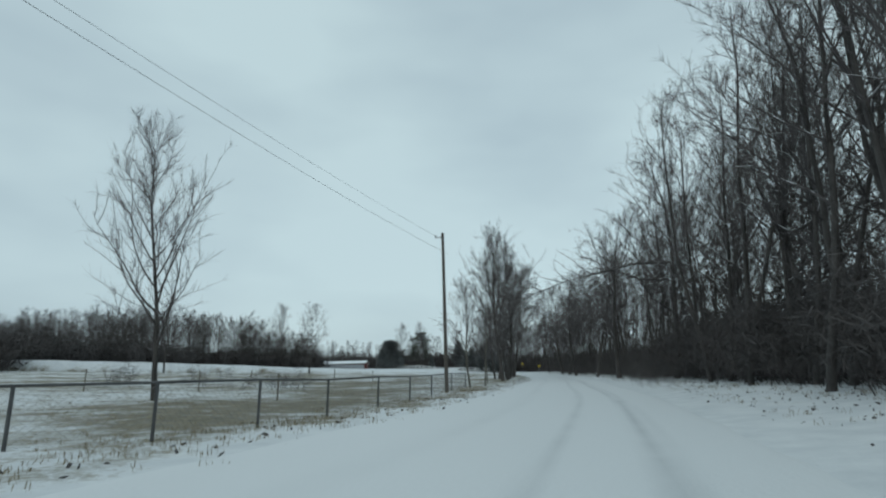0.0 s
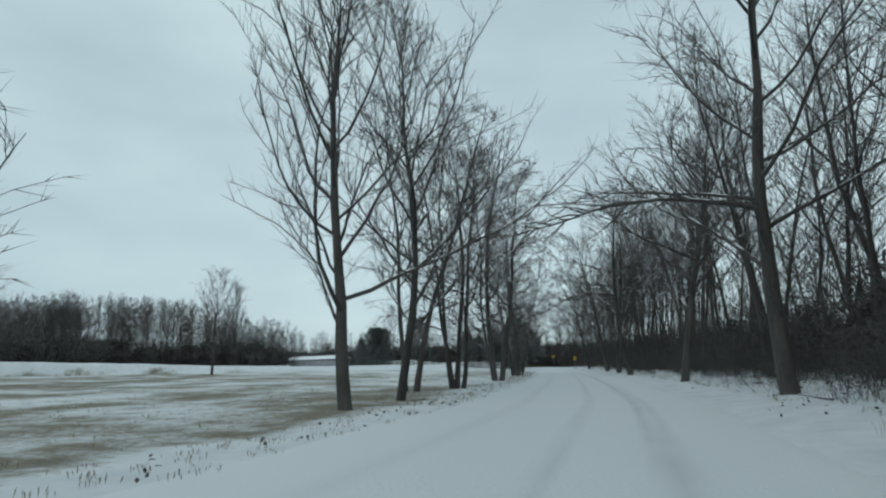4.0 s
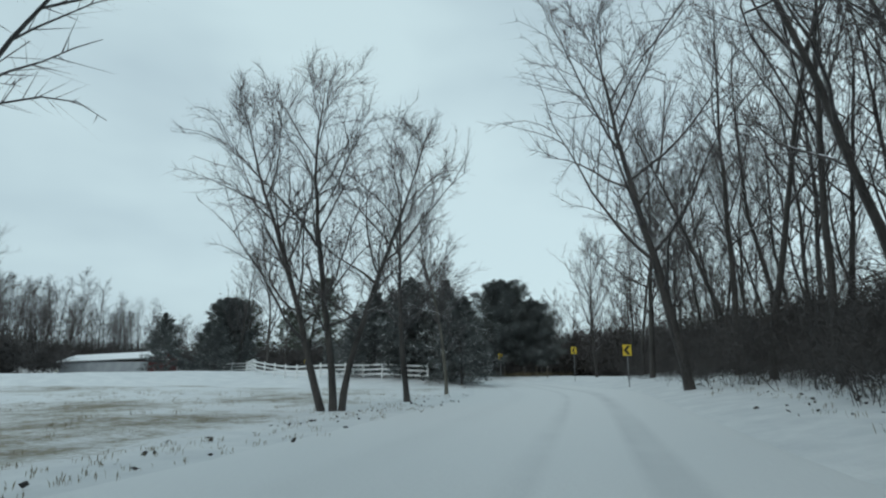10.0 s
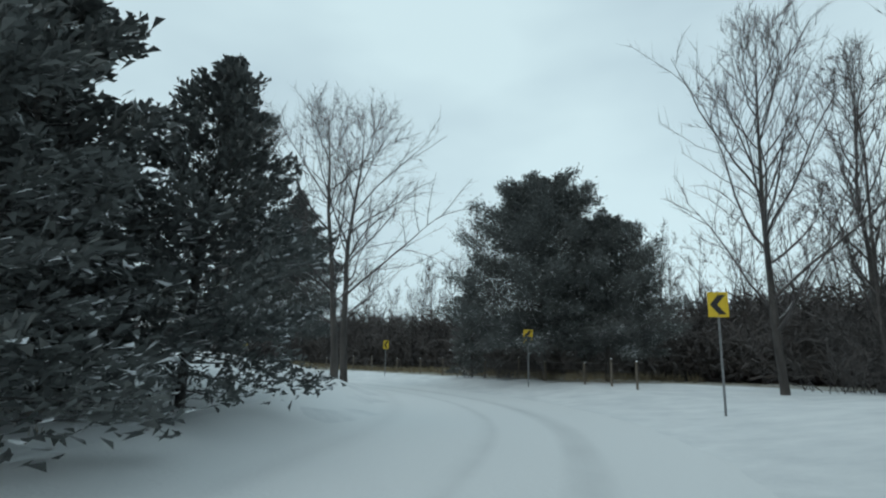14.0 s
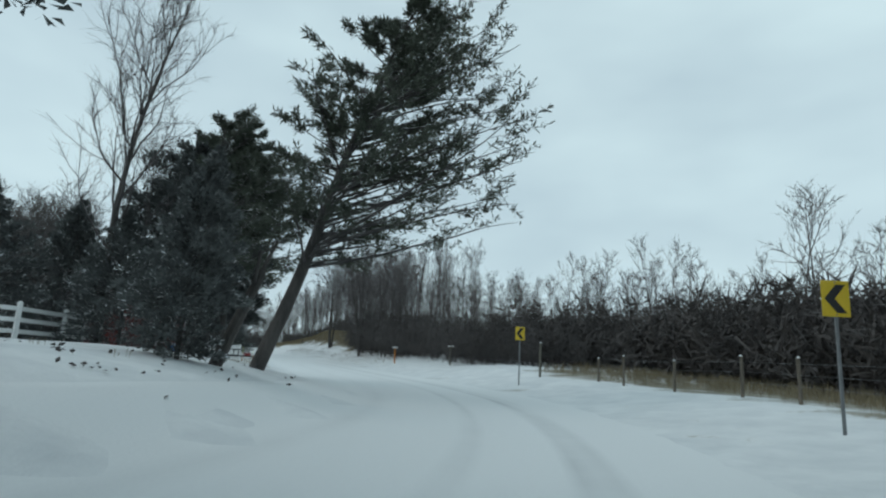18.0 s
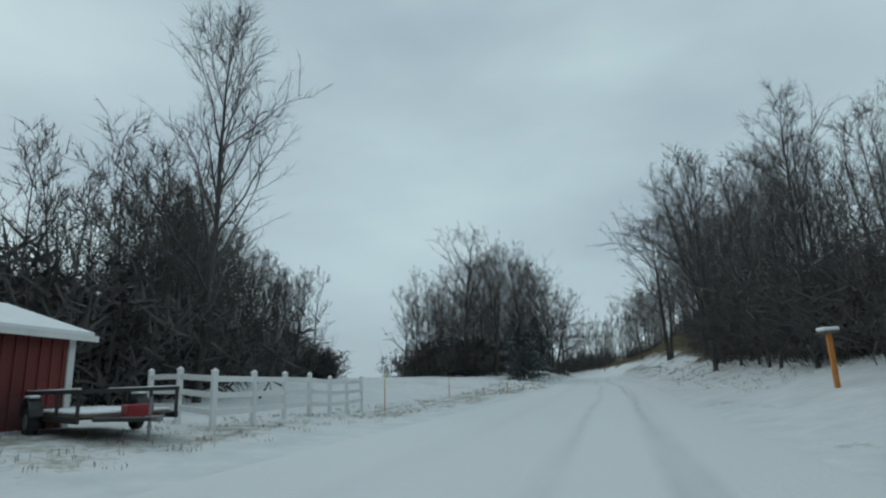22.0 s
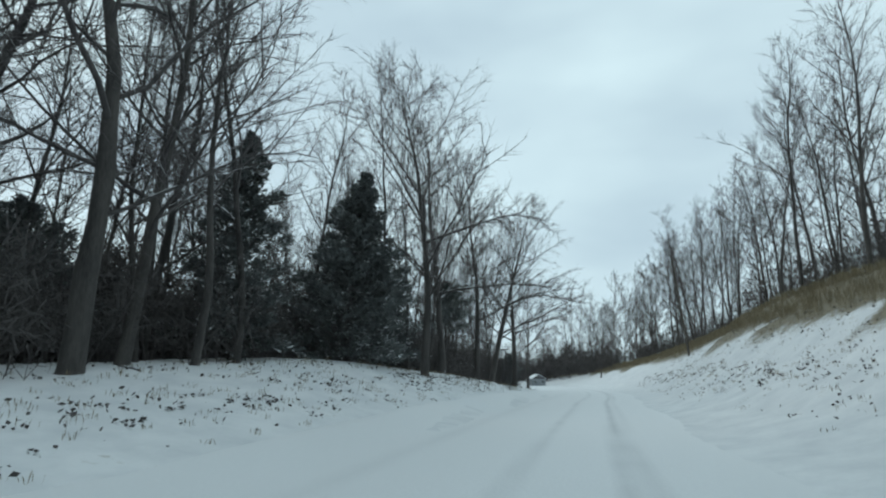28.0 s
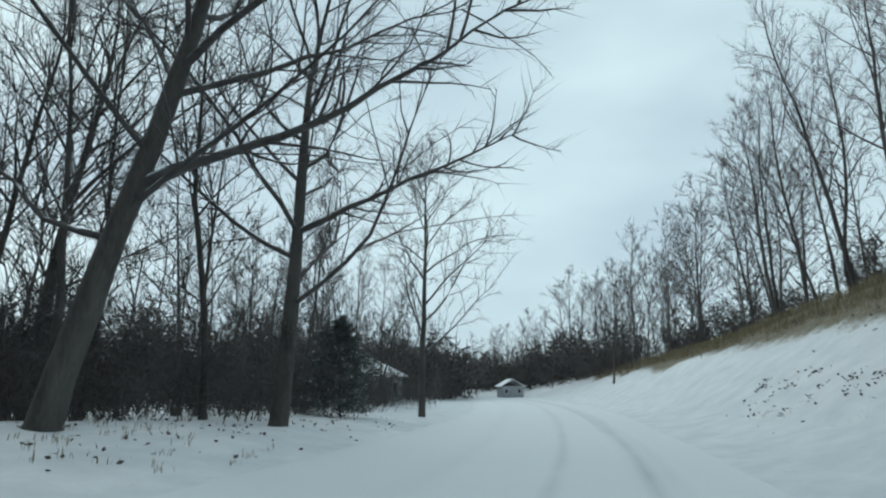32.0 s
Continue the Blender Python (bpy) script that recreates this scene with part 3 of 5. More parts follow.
def grow(seed, form, scale=1.0):
    """Trunk, limbs with their side branches, and twigs of a bare tree."""
    rng = np.random.default_rng(seed)
    p = FORMS[form]
    near, far = form not in ("forest", "far"), form == "far"
    h, trunk, limbs, twigs = p["h"] * scale, Wood(), [], Wood()
    given = LEANS.get(seed, ())
    for stem in range(len(given) or p["stems"]):
        lean = np.array(given[stem][:2]) if given else rng.normal(0, 0.04, 2) if p["stems"] == 1 else np.array([math.cos(stem * 3.0 + seed), math.sin(stem * 3.0 + seed)]) * rng.uniform(0.07, 0.14)
        foot = np.array([lean[0], lean[1], 0]) * 2.0 * (max(p["stems"], len(given)) > 1) + np.array([0, 0, -0.25])
        line = sweep(rng, foot, (lean[0], lean[1], 1), h, 4 if far else 14, 0.03, 0.05)
        r0 = p["r"] * scale * (given[stem][2] * 1.15 if given else 1 if stem == 0 else 0.8)
        if stem == 0:
            SPINES[(form, seed)] = line
        f = np.linspace(0, 1, len(line))
        rad = r0 * (1 - f) ** 0.95 * (1 + 0.05 * rng.normal(0, 1, len(f))) + 0.012
        low = line[0] + (line[1] - line[0]) * 0.3
        trunk.tube(np.vstack([line[:1], low[None], line[1:]]), np.r_[rad[0] * 1.6, r0 * 1.12, rad[1:]], 3 if far else 8)
        turn = rng.uniform(0, 6.28)
        for k in range(p["limbs"]):
            u = p["clear"] + (0.97 - p["clear"]) * (k + rng.uniform(0.1, 0.9)) / p["limbs"]
            at = u * (len(line) - 1)
            i = min(int(at), len(line) - 2)
            root = line[i] + (line[i + 1] - line[i]) * (at - i)
            turn += 2.4 + rng.normal(0, 0.5)
            a = math.radians(rng.uniform(*p["ang"])) * (1.05 - 0.5 * u)
            way = (math.sin(a) * math.cos(turn), math.sin(a) * math.sin(turn), math.cos(a))
            w = (u - p["clear"]) / (1 - p["clear"])
            span = p["ll"] * h * (0.62 + 0.75 * w - 1.12 * w * w + 0.35 * (1 - w)) * rng.uniform(0.65, 1.15)
            r1 = min(r0 * (1 - u) ** 0.95 * 0.55 + 0.010, 0.016 + span * 0.0075)
            wood = Wood()
            limb = sweep(rng, root, way, span, 2 if far else 8 if near else 5, (p["up"], -p["droop"]), 0.11)
            wood.tube(limb, np.linspace(r1, 0.008, len(limb)), 3 if far else 5 if near else 4)
            for j in range(p["kids"]):
                v = 0.15 + 0.83 * (j + rng.uniform(0, 1)) / p["kids"]
                at2 = v * (len(limb) - 1)
                i2 = min(int(at2), len(limb) - 2)
                root2 = limb[i2] + (limb[i2 + 1] - limb[i2]) * (at2 - i2)
                along = unit(limb[i2 + 1] - limb[i2])
                side = unit(np.cross(along, rng.normal(0, 1, 3)))
                s2 = span * (0.56 - 0.28 * v) * rng.uniform(0.6, 1.25) + 0.25
                kid = sweep(rng, root2, along * 0.75 + side * 0.75 + np.array([0, 0, 0.2]), s2, (4 if near else 1), (p["up"] * 0.9, -1.5 * p["droop"]), 0.15)
                if far:
                    wood.blade(kid[0], kid[-1], 0.034, rng)
                else:
                    wood.tube(kid, np.linspace(max(0.009, r1 * 0.34), 0.007, len(kid)), 3)
                m = p["twigs"]
                i3 = rng.integers(0, len(kid) - 1, m)
                seg = kid[i3 + 1] - kid[i3]
                root3 = kid[i3] + seg * rng.uniform(0, 1, (m, 1))
                s3 = rng.uniform(0.4, 1.0, m) * (0.6 + 0.035 * h) * (0.75 + 0.25 * (1 - v))
                twigs.blades(rng, root3, seg, s3, 0.25 - 2.0 * p["droop"], 0.020 if far else 0.009 if not near else 0.008)
            limbs.append(wood)
    return trunk, limbs, twigs


def shifted(q, n):
    return np.where(q < 0, -1, q + n)


def joined(woods):
    one = Wood()
    for w in woods:
        v, q = w.arrays()
        one.v.append(v)
        one.q.append(shifted(q, one.n))
        one.n += len(v)
    return one


PROTO = {}


def proto_tree(form, seed, bark=None):
    key = (form, seed)
    if key not in PROTO:
        a, b, c = grow(seed, form)
        if form == "forest":
            woods = [joined(b).mesh("branchwork", LIMB)]
        else:
            woods = [w.mesh("limb", LIMB) for w in b]
        PROTO[key] = (a.mesh("trunk", bark or BARK), woods, c.mesh("twig_crown", TWIG))
    return PROTO[key]


def place_tree(name, form, seed, x, y, size=1.0, turn=0.0, lean=(0, 0), label="", group="", z=None, bark=None):
    a, b, c = proto_tree(form, seed, bark)
    top = new(name)
    top.matrix_basis = pose(x, y, gz(x, y) - 0.05 if z is None else z, lean[0], lean[1], turn) @ Matrix.Diagonal((size, size, size, 1))
    tagged(top, label, "tree", group)
    part("trunk", a, None, top)
    for me in b:
        part("limb" if len(b) > 1 else "branchwork", me, None, top)
    tagged(part("twig_crown", c, None, top), kind="stuff")
    return top


def great_limb(tree, spine, seed, height, azimuth, tilt, length, radius, bend_up=0.0):
    """One long limb with its side branches and twigs, added to a tree; the azimuth is the world's."""
    rng = np.random.default_rng(seed)
    m = tree.matrix_basis.inverted()
    a, e = radians(azimuth), radians(tilt)
    way = m.to_3x3() @ Vector((math.cos(a) * math.cos(e), math.sin(a) * math.cos(e), math.sin(e)))
    size = tree.matrix_basis.to_scale()[0]
    foot = np.array([np.interp(height / size, spine[:, 2], spine[:, k]) for k in range(3)])
    line = sweep(rng, foot, tuple(way), length / size, 12, bend_up, 0.09)
    wood, fine = Wood(), Wood()
    wood.tube(line, np.linspace(radius, 0.012, len(line)) / size, 6)
    for j in range(20):
        v = 0.2 + 0.78 * (j + rng.uniform(0, 1)) / 20
        i = min(int(v * 12), 11)
        root = line[i] + (line[i + 1] - line[i]) * (v * 12 - i)
        along = unit(line[i + 1] - line[i])
        kid = sweep(rng, root, along * 0.8 + unit(np.cross(along, rng.normal(0, 1, 3))) * 0.7, length * (0.36 - 0.18 * v) * rng.uniform(0.5, 1.2) / size, 5, 0.04, 0.14)
        wood.tube(kid, np.linspace(radius * 0.32, 0.008, 6) / size, 4)
        for _ in range(12):
            i3 = int(rng.integers(0, 5))
            root3 = kid[i3] + (kid[i3 + 1] - kid[i3]) * rng.uniform(0, 1)
            al = unit(kid[i3 + 1] - kid[i3])
            tw = root3 + unit(al * 0.8 + unit(np.cross(al, rng.normal(0, 1, 3))) * 0.7 + np.array([0, 0, 0.1])) * rng.uniform(0.4, 1.3) / size
            fine.blade(root3, tw, 0.009 / size, rng)
    limb = part("limb", wood.mesh("limb", LIMB), None, tree, "great limb reaching out")
    tagged(part("twig_crown", fine.mesh("twig_crown", TWIG), None, limb), kind="stuff")


def sprays(rng, centres, ways, length, width):
    """Small bent leaf sprays at the centres, pointing along ways."""
    n = len(centres)
    ways = ways / (np.linalg.norm(ways, axis=1, keepdims=True) + 1e-9)
    side = np.cross(ways, rng.normal(0, 1, (n, 3)))
    side /= np.linalg.norm(side, axis=1, keepdims=True) + 1e-9
    other = np.cross(ways, side)
    ln = length * rng.uniform(0.6, 1.3, (n, 1))
    wd = width * rng.uniform(0.6, 1.3, (n, 1))
    b = centres + ways * ln * 0.5 + side * wd
    c = centres + ways * ln + other * wd * 0.3
    d = centres + ways * ln * 0.45 - side * wd
    return np.stack([centres, b, c, d], 1).reshape(-1, 3), np.arange(n * 4).reshape(-1, 4)


def fans(rng, centres, ways, length, width):
    """Small flat fans of scale leaves, one face each."""
    n = len(centres)
    ways = ways / (np.linalg.norm(ways, axis=1, keepdims=True) + 1e-9)
    side = np.cross(ways, rng.normal(0, 1, (n, 3)))
    side *= width * rng.uniform(0.6, 1.4, (n, 1)) / (np.linalg.norm(side, axis=1, keepdims=True) + 1e-9)
    ln = length * rng.uniform(0.5, 1.3, (n, 1))
    v = np.stack([centres, centres + ways * ln + side, centres + ways * ln * 0.8 - side], 1).reshape(-1, 3)
    return v, np.concatenate([np.arange(n * 3).reshape(-1, 3), np.full((n, 1), -1)], 1)


def cedar_parts(seed, h=9.0, w=2.6, bare=0.06, blunt=0.6, count=15000, ragged=0.22, leaf=0.24):
    """Dense evergreen: trunk, boughs, and a crown of small sprays with an uneven outline."""
    rng = np.random.default_rng(seed)
    trunk, boughs = Wood(), Wood()
    line = sweep(rng, np.array([0, 0, -0.25]), (0, 0, 1), h * 0.97, 9, 0.03, 0.02)
    trunk.tube(line, np.linspace(0.0125 * h, 0.015, len(line)), 8)
    cen, way = [], []
    n = int(40 + h * 9)
    share = count / n
    for k in range(n):
        u = bare + (1 - bare) * ((k + rng.uniform(0, 1)) / n) ** 0.85
        at = u * (len(line) - 1)
        i = min(int(at), len(line) - 2)
        root = line[i] + (line[i + 1] - line[i]) * (at - i)
        v = (u - bare) / (1 - bare)
        reach = w * max(0.03, 1 - v ** (1.0 + blunt * 1.6)) * (0.78 + 0.22 * min(1, v / 0.15)) * rng.uniform(1 - 1.8 * ragged, 1 + ragged)
        t = k * 2.4 + rng.normal(0, 0.4)
        br = sweep(rng, root, (math.cos(t), math.sin(t), -0.22 + 0.95 * v), reach * 1.05, 5, 0.05, 0.08)
        boughs.tube(br[[0, 2, 5]], np.linspace(0.010 + 0.009 * reach, 0.005, 3), 3)
        per = int(share * (0.3 + 1.25 * reach / w))
        f = rng.uniform(0.05, 1.0, per) ** 0.6
        at = f * (len(br) - 1)
        j = np.minimum(at.astype(int), len(br) - 2)
        p = br[j] + (br[j + 1] - br[j]) * (at - j)[:, None]
        out = br[-1] - br[0]
        out = out / (np.linalg.norm(out) + 1e-9)
        spread = (0.05 + 0.13 * reach) * (1.15 - 0.75 * f)
        p = p + rng.normal(0, 1, (per, 3)) * spread[:, None] * np.array([1, 1, 0.7])
        cen.append(p)
        way.append(out[None] * 0.9 + rng.normal(0, 0.5, (per, 3)) + np.array([0, 0, 0.35]))
    cen, way = np.concatenate(cen), np.concatenate(way)
    keep = cen[:, 2] > 0.1
    v, q = fans(rng, cen[keep], way[keep], leaf, leaf * 0.2)
    return trunk.mesh("trunk", BARK), boughs.mesh("boughwork", LIMB), quick_mesh("crown", v, q, CEDAR)


def pine_parts(seed, h=13.0, w=5.0, bare=0.32, toward=0.0, lean=0.1, count=90):
    """Open pine with long boughs ending in needle tufts, fuller on the side that faces the light."""
    rng = np.random.default_rng(seed)
    trunk, boughs = Wood(), Wood()
    line = sweep(rng, np.array([0, 0, -0.25]), (lean * math.cos(toward), lean * math.sin(toward), 1), h, 12, 0.02, 0.03)
    trunk.tube(line, np.linspace(0.016 * h + 0.02, 0.02, len(line)), 8)
    cen, way = [], []
    for k in range(count):
        u = bare + (0.98 - bare) * ((k + rng.uniform(0, 1)) / count)
        i = min(int(u * (len(line) - 1)), len(line) - 2)
        root = line[i] + (line[i + 1] - line[i]) * (u * (len(line) - 1) - i)
        t = toward + rng.normal(0, 1.15)
        reach = w * (1.08 - 0.8 * ((u - bare) / (1 - bare)) ** 1.6) * rng.uniform(0.5, 1.1) * (1.0 if abs(t - toward) < 1.2 else 0.6)
        br = sweep(rng, root, (math.cos(t), math.sin(t), 0.15 + 0.5 * u), reach, 6, 0.01, 0.07)
        boughs.tube(br, np.linspace(0.012 + 0.008 * reach, 0.007, len(br)), 5)
        for _ in range(7):
            f = rng.uniform(0.35, 0.95)
            j = min(int(f * 6), 5)
            r2 = br[j] + (br[j + 1] - br[j]) * (f * 6 - j)
            al = unit(br[j + 1] - br[j])
            sd = unit(np.cross(al, (0, 0, 1)) * rng.choice((-1, 1)) + rng.normal(0, 0.25, 3))
            tw = sweep(rng, r2, al + sd * 0.9, reach * rng.uniform(0.12, 0.3), 3, 0.05, 0.08)
            boughs.tube(tw, (0.009, 0.008, 0.006, 0.004), 3)
            m = 36
            g = rng.uniform(0.25, 1.05, m)
            jj = np.minimum((g * 3).astype(int), 2)
            p = tw[jj] + (tw[jj + 1] - tw[jj]) * (g * 3 - jj)[:, None]
            cen.append(p + rng.normal(0, 0.05, (m, 3)))
            way.append(unit(tw[-1] - tw[0])[None] * 0.7 + rng.normal(0, 0.6, (m, 3)) + np.array([0, 0, 0.2]))
    v, q = sprays(rng, np.concatenate(cen), np.concatenate(way), 0.26, 0.026)
    return trunk.mesh("trunk", BARK), boughs.mesh("boughwork", LIMB), quick_mesh("crown", v, q, PINE)


def place_evergreen(name, meshes, x, y, size, turn, label, group="", squash=1.0, z=None):
    top = new(name)
    top.matrix_basis = pose(x, y, gz(x, y) - 0.05 if z is None else z, 0, 0, turn) @ Matrix.Diagonal((size * squash, size * squash, size, 1))
    tagged(top, label, "tree", group)
    for n, me in zip(("trunk", "boughwork", "crown"), meshes):
        ob = part(n, me, None, top)
        if n != "trunk":
            tagged(ob, kind="stuff")
    return top


def merged(name, pieces, mat, label, category):
    """One object out of many transformed copies of arrays: pieces are (verts, quads, x, y, z, size, turn)."""
    vs, qs, n = [], [], 0
    for v, q, x, y, z, s, t in pieces:
        c, sn = math.cos(t), math.sin(t)
        s3 = np.array(s if isinstance(s, tuple) else (s, s, s))
        w = v * s3
        w = np.stack([w[:, 0] * c - w[:, 1] * sn + x, w[:, 0] * sn + w[:, 1] * c + y, w[:, 2] + z], 1)
        vs.append(w)
        qs.append(shifted(q, n))
        n += len(v)
    me = quick_mesh(name, np.concatenate(vs), np.concatenate(qs), mat)
    return tagged(new(name, me), label, category, kind="stuff")


def shrub_arrays(seed, h=2.6, stems=26, twigs=5, r=0.011, leaves=160, wide=0.8, leaf=0.16, thin=0.006, low=0.1):
    """A tangle of stems with clinging dead leaves and vines."""
    rng = np.random.default_rng(seed)
    w, cen = Wood(), []
    for _ in range(stems):
        b = rng.normal(0, wide * 0.6, 2)
        l = h * rng.uniform(0.45, 1.05)
        line = sweep(rng, np.array([b[0], b[1], -0.1]), (b[0] * 0.4 / wide + rng.normal(0, .25), b[1] * 0.4 / wide + rng.normal(0, .25), 1), l, 3, 0.0, 0.16)
        w.tube(line[[0, 1, 3]], (r * rng.uniform(0.7, 1.5), r * 0.7, 0.005), 3)
        for _ in range(twigs):
            i = int(rng.integers(0, 3))
            tw = sweep(rng, line[i] + (line[i + 1] - line[i]) * rng.uniform(0, 1), unit(line[i + 1] - line[i]) * 0.6 + rng.normal(0, 0.6, 3), l * rng.uniform(0.15, 0.4), 1, 0.05, 0.2)
            w.tube(tw, (0.008, 0.004), 3)
        m = leaves // stems
        f = rng.uniform(0.02, 2.98, m)
        i = f.astype(int)
        cen.append(line[i] + (line[i + 1] - line[i]) * (f - i)[:, None] + rng.normal(0, 0.16 + 0.04 * h, (m, 3)))
    v, q = w.arrays()
    cen = np.concatenate(cen)
    dome = h * (1.0 - 0.32 * np.clip(np.hypot(cen[:, 0], cen[:, 1]) / (wide * 1.7), 0, 1) ** 2)
    cen = cen[(cen[:, 2] > low * h) & (cen[:, 2] + leaf * 0.7 < dome)]
    n = len(cen)
    way = rng.normal(0, 0.75, (n, 3)) + (0, 0, 0.45)
    way /= np.linalg.norm(way, axis=1, keepdims=True)
    side = np.cross(way, rng.normal(0, 1, (n, 3)))
    side *= thin * rng.uniform(0.6, 1.4, (n, 1)) / (np.linalg.norm(side, axis=1, keepdims=True) + 1e-9)
    tip = cen + way * leaf * rng.uniform(0.5, 1.3, (n, 1))
    lv = np.stack([cen - side, cen + side, tip], 1).reshape(-1, 3)
    lq = np.concatenate([np.arange(n * 3).reshape(-1, 3) + len(v), np.full((n, 1), -1)], 1)
    return np.concatenate([v, lv]), np.concatenate([q, lq])


def far_arrays(seed):
    a, b, c = grow(seed, "far")
    out_v, out_q, n = [], [], 0
    for w in (a, joined(b), c):
        v, q = w.arrays()
        out_v.append(v)
        out_q.append(shifted(q, n))
        n += len(v)
    return np.concatenate(out_v), np.concatenate(out_q)


def at_side(t, d):
    """The place at a time of the drive and a distance to the side, positive to the right."""
    i = int(np.abs(CT - t).argmin())
    return CX[i] + TY[i] * d, CY[i] - TX[i] * d

# ---- roadside trees along the field ----
ROW = "trees along the road verge"
for form, seed, x, y, size, turn, bark, label in (
    ("oval", 10, -13.5, 25.2, 0.80, 60, BARK, "tall bare tree with upswept branches in a snowy field"),
    ("young", 21, 0.3, 44.6, 1.12, 40, PALE, "slender young bare tree beside the road"),
    ("young", 22, 1.5, 49.7, 0.92, 90, PALE, "young bare tree with a fan of fine branches"),
    ("young", 23, 2.1, 61.2, 0.85, 10, PALE, "thin young bare tree on the snowy verge"),
    ("oval", 76, 4.5, 73.2, 1.3, 0, BARK, "tall bare tree with drooping lower branches"),
    ("oval", 9, 5.3, 78.0, 1.22, 200, BARK, "bare tree with upswept limbs by the road"),
    ("forked", 31, 4.3, 85.6, 1.12, 20, BARK, "large bare tree forking above a stout trunk"),
    ("forked", 32, 6.4, 90.7, 1.05, 0, BARK, "many-stemmed bare tree with wavy stems"),
    ("arching", 33, 8.3, 107.6, 1.35, 0, BARK, "tall three-stemmed bare tree with arching boughs"),
    ("arching", 71, 9.4, 126.0, 1.05, 0, BARK, "leaning bare tree with long drooping side branches"),
    ("arching", 72, 10.0, 125.7, 1.2, 0, BARK, "straight tall bare tree with level side branches"),
    ("arching", 73, 9.6, 130.7, 1.08, 0, BARK, "tall bare tree with wide level branches"),
    ("forked", 35, 10.1, 132.0, 0.95, 0, BARK, "bare tree with two stems parting near the foot"),
    ("spreading", 75, 10.6, 138.5, 0.84, 0, BARK, "bare tree with a rounded open crown"),
    ("spreading", 36, 10.0, 153.1, 0.80, 0, BARK, "V-shaped many-stemmed bare tree"),
    ("spreading", 74, 10.8, 158.9, 0.74, 0, BARK, "bare tree with a broad branching crown"),
    ("upright", 77, 10.95, 166.1, 0.70, 0, PALE, "small bare tree in front of the cedars"),
    # inside and round the bend
    ("oak", 51, 5.2, 192.9, 0.66, 20, BARK, "bare tree with crooked spreading branches on the bank"),
    ("spreading", 44, 3.8, 195.8, 0.9, 130, BARK, "tall bare tree on the snowy bank"),
    ("spreading", 45, -4.5, 197.0, 0.9, 220, BARK, "bare tree behind the bank"),
    ("upright", 11, -15.0, 193.5, 0.95, 310, BARK, "bare tree near the white fence"),
    ("upright", 13, -23.5, 201.6, 1.0, 20, BARK, "many-limbed bare tree beside the red barn"),
    ("oval", 9, 20.2, 199.0, 1.0, 80, BARK, "bare tree in the thicket outside the bend"),
    ("upright", 17, 24.5, 205.0, 1.05, 140, BARK, "tall bare tree in the thicket outside the bend"),
    ("spreading", 42, 28.0, 193.0, 0.95, 190, BARK, "bare tree beyond the chevron sign"),
    ("spreading", 41, 1.2, 216.5, 0.85, 260, BARK, "bare tree behind the cedar"),
    # woods beyond the barn and along the straight
    ("upright", 12, -64.4, 199.9, 1.42, 0, BARK, "very tall old tree at the corner of the woods"),
    ("upright", 12, -82.0, 229.6, 1.08, 70, BARK, "tall bare tree on the edge of the woods"),
    ("oak", 51, -121.5, 206.5, 1.35, 200, BARK, "broad-crowned bare tree in the roadside clump"),
    ("oak", 52, -124.3, 214.3, 1.22, 320, BARK, "broad-crowned bare tree in the roadside clump"),
    ("oak", 52, -125.5, 209.0, 1.2, 140, BARK, "broad-crowned bare tree in the roadside clump"),
    ("spreading", 46, -120.0, 211.0, 1.2, 10, BARK, "bare tree in the middle of the roadside clump"),
    ("oak", 54, -117.3, 211.2, 1.0, 40, BARK, "broad-crowned bare tree in the roadside clump"),
    ("oak", 55, -119.5, 206.8, 1.15, 140, BARK, "broad-crowned bare tree in the roadside clump"),
    ("spreading", 44, -127.0, 213.5, 1.15, 80, BARK, "bare tree with arching limbs over snow"),
    ("oak", 53, -132.5, 210.0, 1.0, 110, BARK, "big bare tree with arching limbs"),
    ("spreading", 43, -38.5, 142.7, 1.12, 30, BARK, "round-crowned bare tree standing in the snowy field"),
    ("spreading", 42, -66.6, 127.0, 1.15, 80, BARK, "round-crowned bare tree at the far side of the field"),
    ("oak", 81, -114.3, 233.8, 1.15, 0, BARK, "big bare tree leaning out from the bank"),
    ("oak", 82, -86.7, 231.4, 1.0, 0, BARK, "twin-stemmed bare tree leaning out from the bank"),
    ("spreading", 45, -143.5, 219.0, 1.35, 30, BARK, "tall bare tree on the bank by the road"),
    ("oak", 51, -155.9, 218.0, 1.3, 90, BARK, "stout bare tree with limbs reaching over the road"),
    ("spreading", 43, -162.7, 220.0, 1.35, 10, BARK, "bare tree leaning towards the road"),
    ("oak", 78, -169.3, 220.6, 1.2, 0, BARK, "bare tree with long level limbs over the road"),
    ("spreading", 41, -174.2, 215.5, 1.15, 60, BARK, "leaning bare tree in the wood"),
    ("oak", 53, -174.9, 222.6, 1.15, 180, BARK, "bare tree with long arching limbs by the road"),
    ("spreading", 42, -187.5, 223.9, 0.95, 140, BARK, "bare tree with fine spreading twigs at the road edge"),
):
    tree = place_tree("bare_tree", form, seed, x, y, size, turn, (0, 0), label, ROW if y < 170 and x < 11 else "", None, bark)
